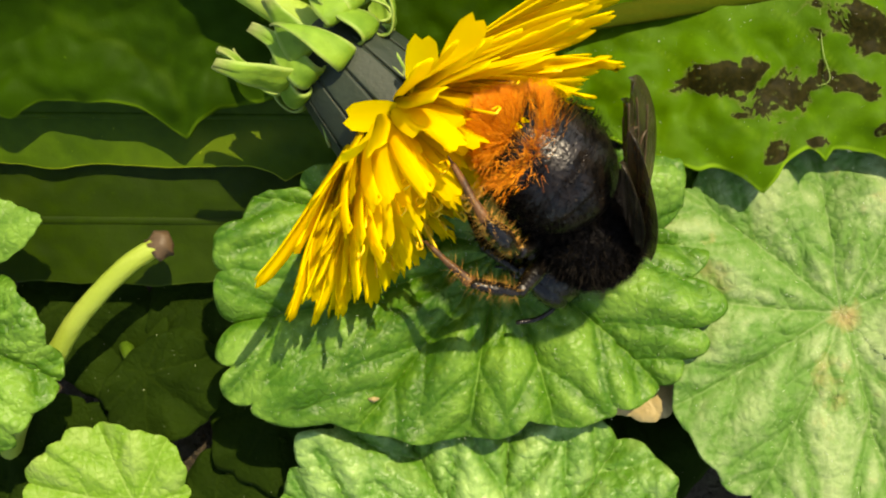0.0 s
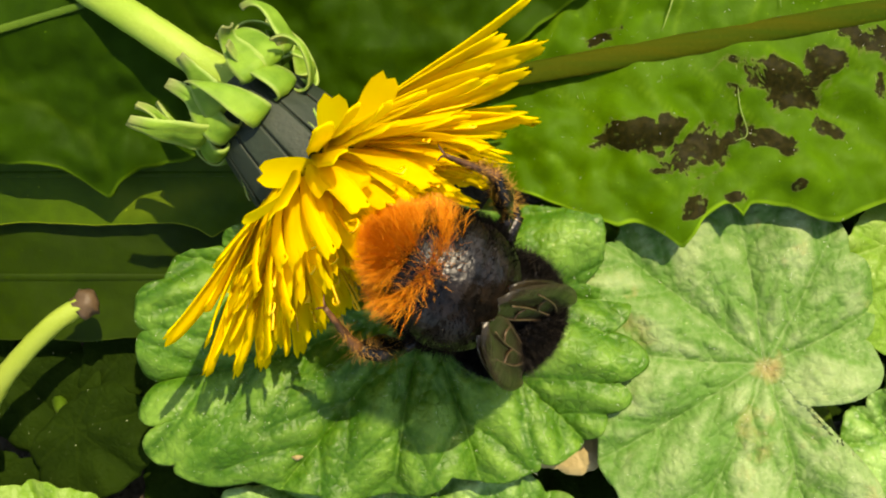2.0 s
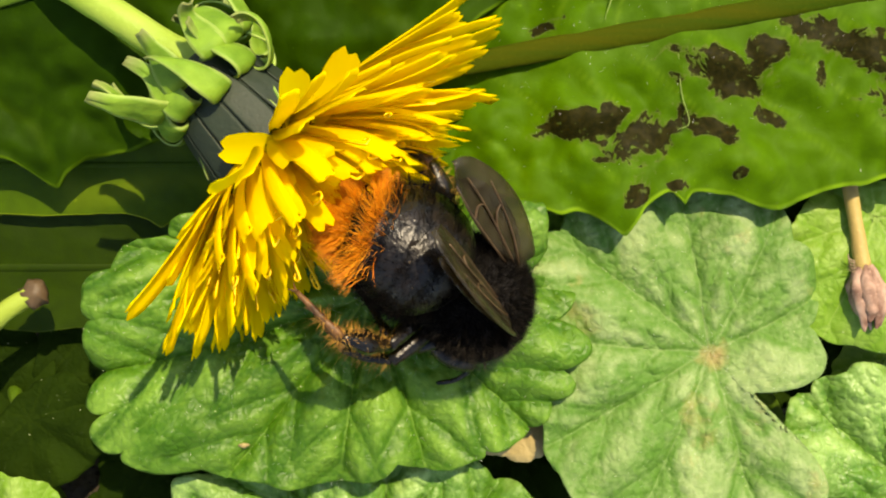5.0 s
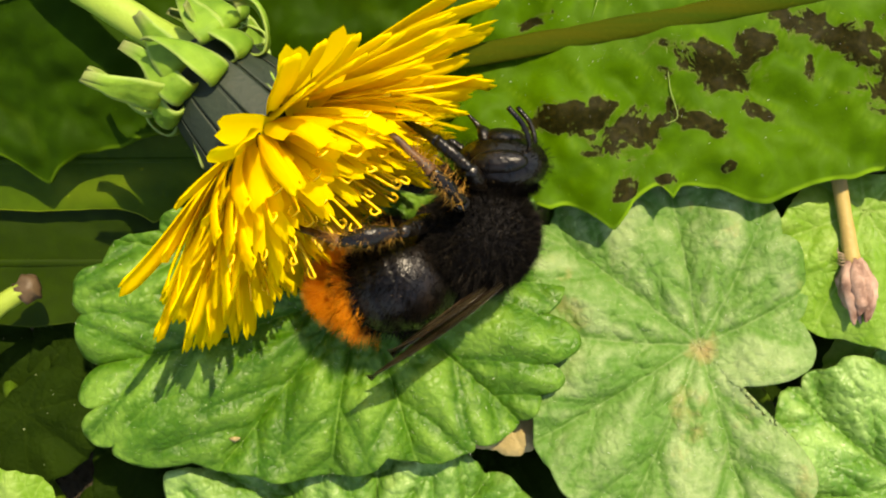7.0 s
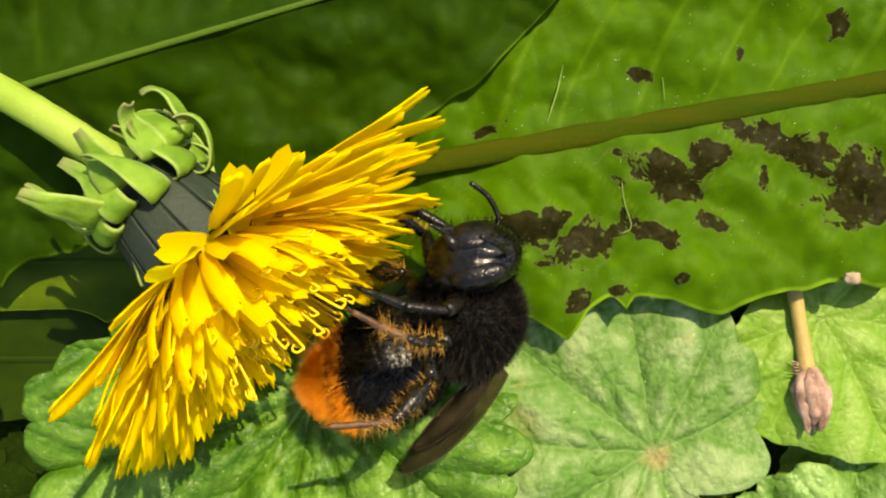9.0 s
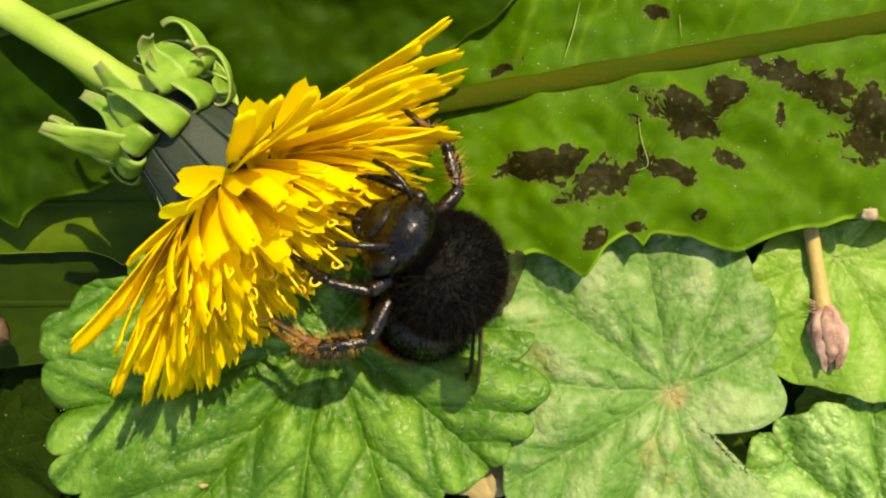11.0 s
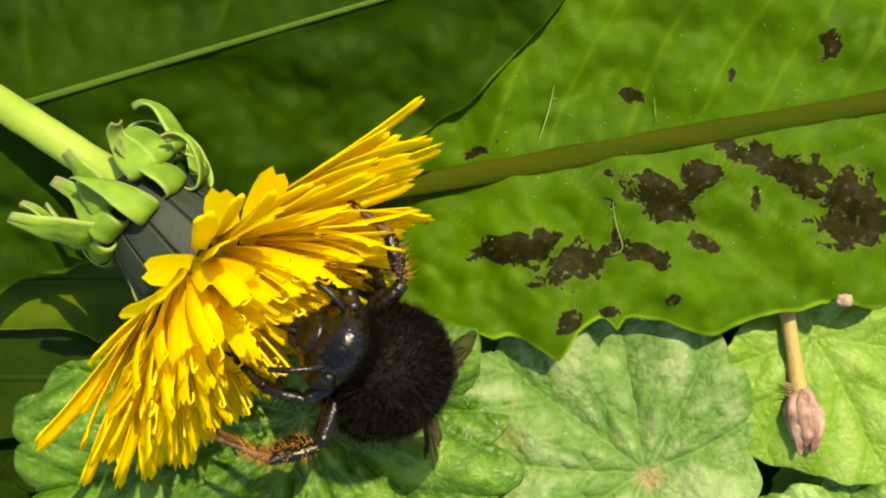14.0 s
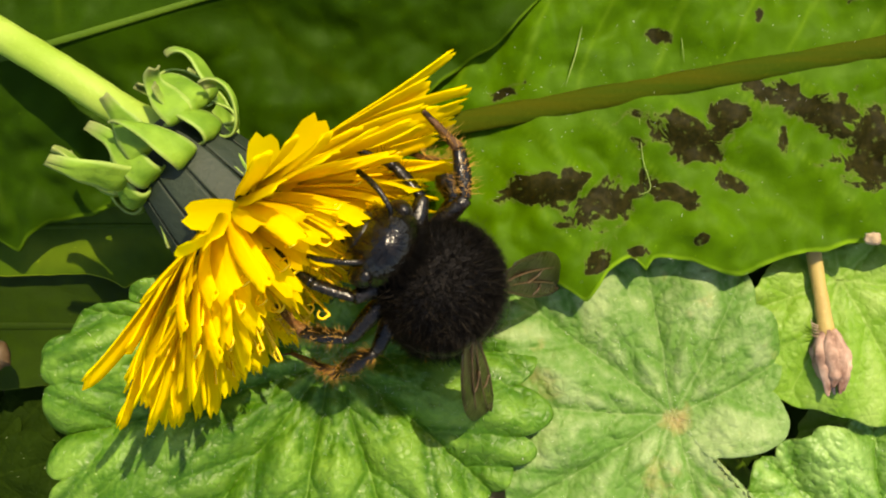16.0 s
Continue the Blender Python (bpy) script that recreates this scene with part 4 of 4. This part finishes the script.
def leg(name, s, hip, knee, ankle, toe, thick_at, hairs, seed):
    """Thigh, shin and foot in one, with a brush of hairs on the shin; the hip is its own origin."""
    hip = Vector(hip)
    k, a, t = (Vector(p) - hip for p in (knee, ankle, toe))
    pieces = [tube([(0, 0, 0), k * 0.5, k], (0.55, 0.75, 0.5), n=10, sides=9), tube([k * 0.98, k + (a - k) * 0.5, a], (0.45, thick_at, 0.5), n=12, sides=9, squash=0.75),
              tube([a * 0.99, a + (t - a) * 0.25, a + (t - a) * 0.6, t], (0.48, 0.34, 0.26, 0.2), n=14, sides=8, rough=0.3)]
    side = (t - a).normalized().orthogonal()
    pieces += [tube([t, t + (t - a).normalized() * 0.4 + side * 0.25 * q, t + (t - a).normalized() * 0.6 + side * 0.5 * q], (0.12, 0.08, 0.03), n=6, sides=5) for q in (1, -1)]
    ob = part(name, mesh_of(name, *gathered(pieces[:2]), SHELL_LEG), bee, "jointed shiny dark leg", Matrix.Translation(hip * MM))
    part("foot", mesh_of("foot", *gathered(pieces[2:]), SHELL_RED if "hind" in name or "middle" in name else SHELL_LEG), ob, "rusty brown clawed foot")
    g = random.Random(seed)
    verts, faces = [], []
    for _ in range(hairs):
        p = k + (a - k) * g.uniform(0.05, 1.0) if g.random() < 0.75 else a + (t - a) * g.uniform(0, 0.5)
        way = Vector((g.gauss(0, 1), g.gauss(0, 1), g.gauss(0, 1))).normalized()
        way = (way - (a - k).normalized() * way.dot((a - k).normalized()) * 0.6).normalized()
        foot, tip, b = p + way * 0.3, p + way * g.uniform(0.9, 1.7) + (a - k).normalized() * 0.3, way.orthogonal().normalized() * 0.03
        n = len(verts)
        verts += [tuple(foot + b), tuple(foot - b), tuple(foot + way.cross(b)), tuple(tip)]
        faces += [(n, n + 1, n + 3), (n + 1, n + 2, n + 3), (n + 2, n, n + 3)]
    part("brush", mesh_of("leg_brush", verts, faces, FUR_BLACK if name == "foreleg" else FUR_BRUSH), ob, "short dark hairs" if name == "foreleg" else "stiff golden hairs")
    return ob


LEGS = []
for s in (1, -1):
    LEGS.append(leg("foreleg", s, (2.2, 1.6 * s, -2.8), (3.2, 4.2 * s, -4.2), (3.6, 4.6 * s, -7.2), (3.6, 3.6 * s, -10.4), 0.55, 120, 11 + s))
    LEGS.append(leg("middle_leg", s, (0.2, 2.0 * s, -3.0), (0.6, 6.6 * s, -3.4), (1.2, 8.2 * s, -6.6), (1.8, 7.6 * s, -10.4), 0.7, 200, 21 + s))
    LEGS.append(leg("hind_leg", s, (-1.8, 1.9 * s, -2.9), (-2.8, 6.2 * s, -3.4), (-5.0, 8.4 * s, -6.4), (-6.0, 8.0 * s, -10.6), 1.15, 330, 31 + s))


# ---- what moves: the flower sways, the bee climbs about on it ----
# seconds, shift in mm, turn in degrees
SWAY = [
    (0.0, -3.43, -2.32, -0.94, 10.0, -7.4, -1.0),
    (0.5, -2.82, -1.05, -1.20, 10.7, -7.9, 0.8),
    (1.0, -3.51, -2.20, -1.37, 12.1, -7.9, -1.1),
    (1.5, -2.57, -1.00, -0.73, 9.4, -8.3, -0.2),
    (2.0, -2.91, -1.63, -0.87, 10.0, -8.1, -1.6),
    (2.5, -2.21, -1.02, -0.58, 11.0, -7.3, -0.2),
    (3.0, -3.02, -1.72, -0.43, 9.4, -8.3, -1.3),
    (3.5, -2.63, -1.31, -0.61, 8.8, -8.3, -0.8),
    (4.0, -2.81, -1.56, -0.54, 9.8, -7.8, -1.4),
    (4.5, -2.07, -1.11, -1.08, 9.0, -5.9, -1.2),
    (7.0, -0.51, -0.35, -0.23, 2.6, -2.3, -0.5),
    (7.5, -1.46, -1.28, -0.48, 1.2, -1.4, -1.6),
    (8.0, -0.00, -0.00, -0.02, -0.1, -0.1, 0.0),
    (8.5, -1.51, -0.02, -1.03, 0.6, -0.7, 0.8),
    (9.0, -0.77, -0.38, 0.20, -3.3, 0.1, -0.1),
    (11.5, -0.55, -0.30, 0.12, 2.1, -3.6, -0.8),
    (12.0, -0.69, -0.06, -0.41, -1.0, -2.2, -0.3),
    (12.5, -0.40, -0.05, -0.41, -0.2, -0.6, -0.4),
    (13.0, -0.24, 0.17, 0.14, 1.9, -3.7, -0.4),
    (13.5, -0.36, 0.63, 0.47, 1.2, -4.2, -0.4),
    (14.0, -0.40, 0.38, 0.43, 2.0, -4.6, -0.4),
    (14.5, -0.34, 0.27, 0.21, 1.3, -2.8, -0.4),
    (15.0, -0.86, -0.40, 0.45, 2.0, -2.5, -1.1),
    (15.5, -0.25, -0.36, -0.00, 2.7, -1.5, -0.8),
    (16.0, -0.47, -0.73, -0.16, 2.4, -0.3, -1.0),
]
# seconds, place in mm, its way ahead, its back
CLIMB = [
    (0.0, (-4.20, -6.50, 30.00), (0.24, -0.61, -0.74), (0.88, 0.20, 0.40)),
    (0.5, (-3.90, -6.40, 30.00), (0.24, -0.61, -0.74), (0.88, 0.20, 0.40)),
    (1.0, (-4.70, -11.60, 29.00), (0.03, -0.68, -0.72), (0.92, 0.10, 0.40)),
    (1.5, (-4.00, -9.20, 30.50), (0.28, -0.40, -0.86), (0.85, -0.10, 0.50)),
    (2.0, (-4.40, -8.70, 31.00), (0.36, -0.22, -0.90), (0.75, -0.50, 0.50)),
    (2.5, (-2.90, -8.10, 31.00), (0.40, -0.20, -0.89), (0.50, -0.72, 0.50)),
    (3.0, (-3.30, -7.40, 31.00), (0.42, -0.20, -0.88), (0.45, -0.76, 0.50)),
    (3.5, (-3.00, -7.00, 30.50), (0.34, -0.35, -0.87), (0.80, -0.30, 0.50)),
    (4.0, (-3.80, -8.00, 30.00), (0.25, -0.63, -0.73), (0.88, 0.20, 0.40)),
    (4.5, (-3.20, -9.30, 30.00), (0.25, -0.63, -0.73), (0.90, 0.20, 0.35)),
    (5.8, (0.2, -5.4, 29.00), (.8, -.2, -.3), (.65, -.4, .4)),
    (7.0, (-0.22, -3.78, 29.50), (0.80, 0.50, 0.20), (0.60, -0.78, 0.00)),
    (7.5, (-1.00, -3.00, 29.50), (0.78, 0.53, 0.22), (0.62, -0.76, 0.00)),
    (8.0, (1.97, -0.82, 29.50), (0.78, 0.52, 0.25), (0.66, -0.72, -0.15)),
    (8.5, (2.38, -1.71, 29.50), (0.74, 0.56, 0.30), (0.70, -0.66, -0.20)),
    (9.0, (2.90, -0.70, 29.50), (0.70, 0.58, 0.36), (0.72, -0.50, -0.45)),
    (10.3, (1.5, -0.4, 29.80), (.2, .6, .75), (.9, -.4, .1)),
    (11.5, (-1.38, -4.01, 33.50), (-0.02, 0.26, 0.94), (0.95, -0.28, 0.1)),
    (12.0, (-1.69, -2.31, 33.50), (-0.02, 0.26, 0.94), (0.95, -0.28, 0.1)),
    (12.5, (-0.57, -2.63, 33.50), (-0.02, 0.26, 0.94), (0.95, -0.28, 0.1)),
    (13.0, (-1.54, -3.75, 33.50), (-0.02, 0.26, 0.94), (0.95, -0.28, 0.1)),
    (13.5, (-1.40, -2.07, 33.50), (-0.02, 0.26, 0.94), (0.95, -0.28, 0.1)),
    (14.0, (-2.36, -2.71, 33.50), (-0.02, 0.26, 0.94), (0.95, -0.28, 0.1)),
    (14.5, (-1.60, -2.77, 33.50), (-0.02, 0.26, 0.94), (0.95, -0.28, 0.1)),
    (15.0, (-1.98, -3.34, 33.50), (-0.02, 0.26, 0.94), (0.95, -0.28, 0.1)),
    (15.5, (-1.70, -1.66, 34.00), (-0.15, 0.32, 0.88), (0.85, -0.33, 0.30)),
    (16.0, (-0.90, -1.30, 34.50), (-0.20, 0.27, 0.93), (0.80, -0.40, 0.32)),
]
# seconds, degrees by which the abdomen is straightened
STRETCH = [(0.0, 0), (4.7, 0), (6.6, 14), (7.5, 16), (8.2, 14), (9.0, 10), (10.6, 8), (16.0, 6)]
# seconds, degrees by which the wings are opened and raised at their outer edge
SPREAD = [(0.0, -6, 22), (1.2, -6, 20), (2.0, -13, 14), (3.2, -13, 14), (4.2, -6, 22), (4.8, -4, 20), (6.5, 2, 0), (9.0, 4, 0), (11.0, 0, 8), (15.0, 2, 8), (15.6, 8, 4), (16.0, 12, 0)]


def stance(place, ahead, back):
    x = Vector(ahead).normalized()
    y = Vector(back).cross(x).normalized()
    m = Matrix((x, y, x.cross(y))).transposed().to_4x4()
    m.translation = Vector(place) * MM
    return m


def motions():
    walk(dandelion, [(t, pose((PIVOT.x + x) * MM, (PIVOT.y + y) * MM, (PIVOT.z + z) * MM, rx, ry, rz)) for t, x, y, z, rx, ry, rz in SWAY])
    walk(bee, [(t, stance(p, a, b)) for t, p, a, b in CLIMB])
    joint = Matrix.Translation(Vector((-2.4, 0, -0.6)) * MM)
    walk(abdomen, [(t, joint @ pose(0, 0, 0, 0, lift, 0) @ joint.inverted()) for t, lift in STRETCH])
    for ob in WINGS:
        rest, s = ob.matrix_basis.copy(), 1 if ob.matrix_basis.translation.y > 0 else -1
        walk(ob, [(t, rest @ pose(0, 0, 0, raised * s, 0, -open_by * s)) for t, open_by, raised in SPREAD])
    g = random.Random(8)
    for k, ob in enumerate(LEGS):
        rest = ob.matrix_basis.copy()
        rows = []
        for n in range(33):
            t = n * 0.5
            swing = math.sin(t * 2.3 + k * 1.9) * 9 + g.uniform(-5, 5)
            lift = math.sin(t * 1.7 + k * 2.7) * 8 + g.uniform(-4, 4)
            early = min(1, max(0, (6.6 - t) / 1.8))
            later = min(1, max(0, (t - 4.8) / 1.8)) * min(1, max(0, (11 - t) / 1.8))
            near = rest.translation.y < 0
            high = min(1, max(0, (t - 9.8) / 1.5)) * (k == 4)
            rows.append((t, rest @ pose(0, 0, 0, lift + (32 if near else 0) * early - 28 * high, swing * 0.6 + 38 * early + 28 * later, swing)))
        walk(ob, rows)


motions()
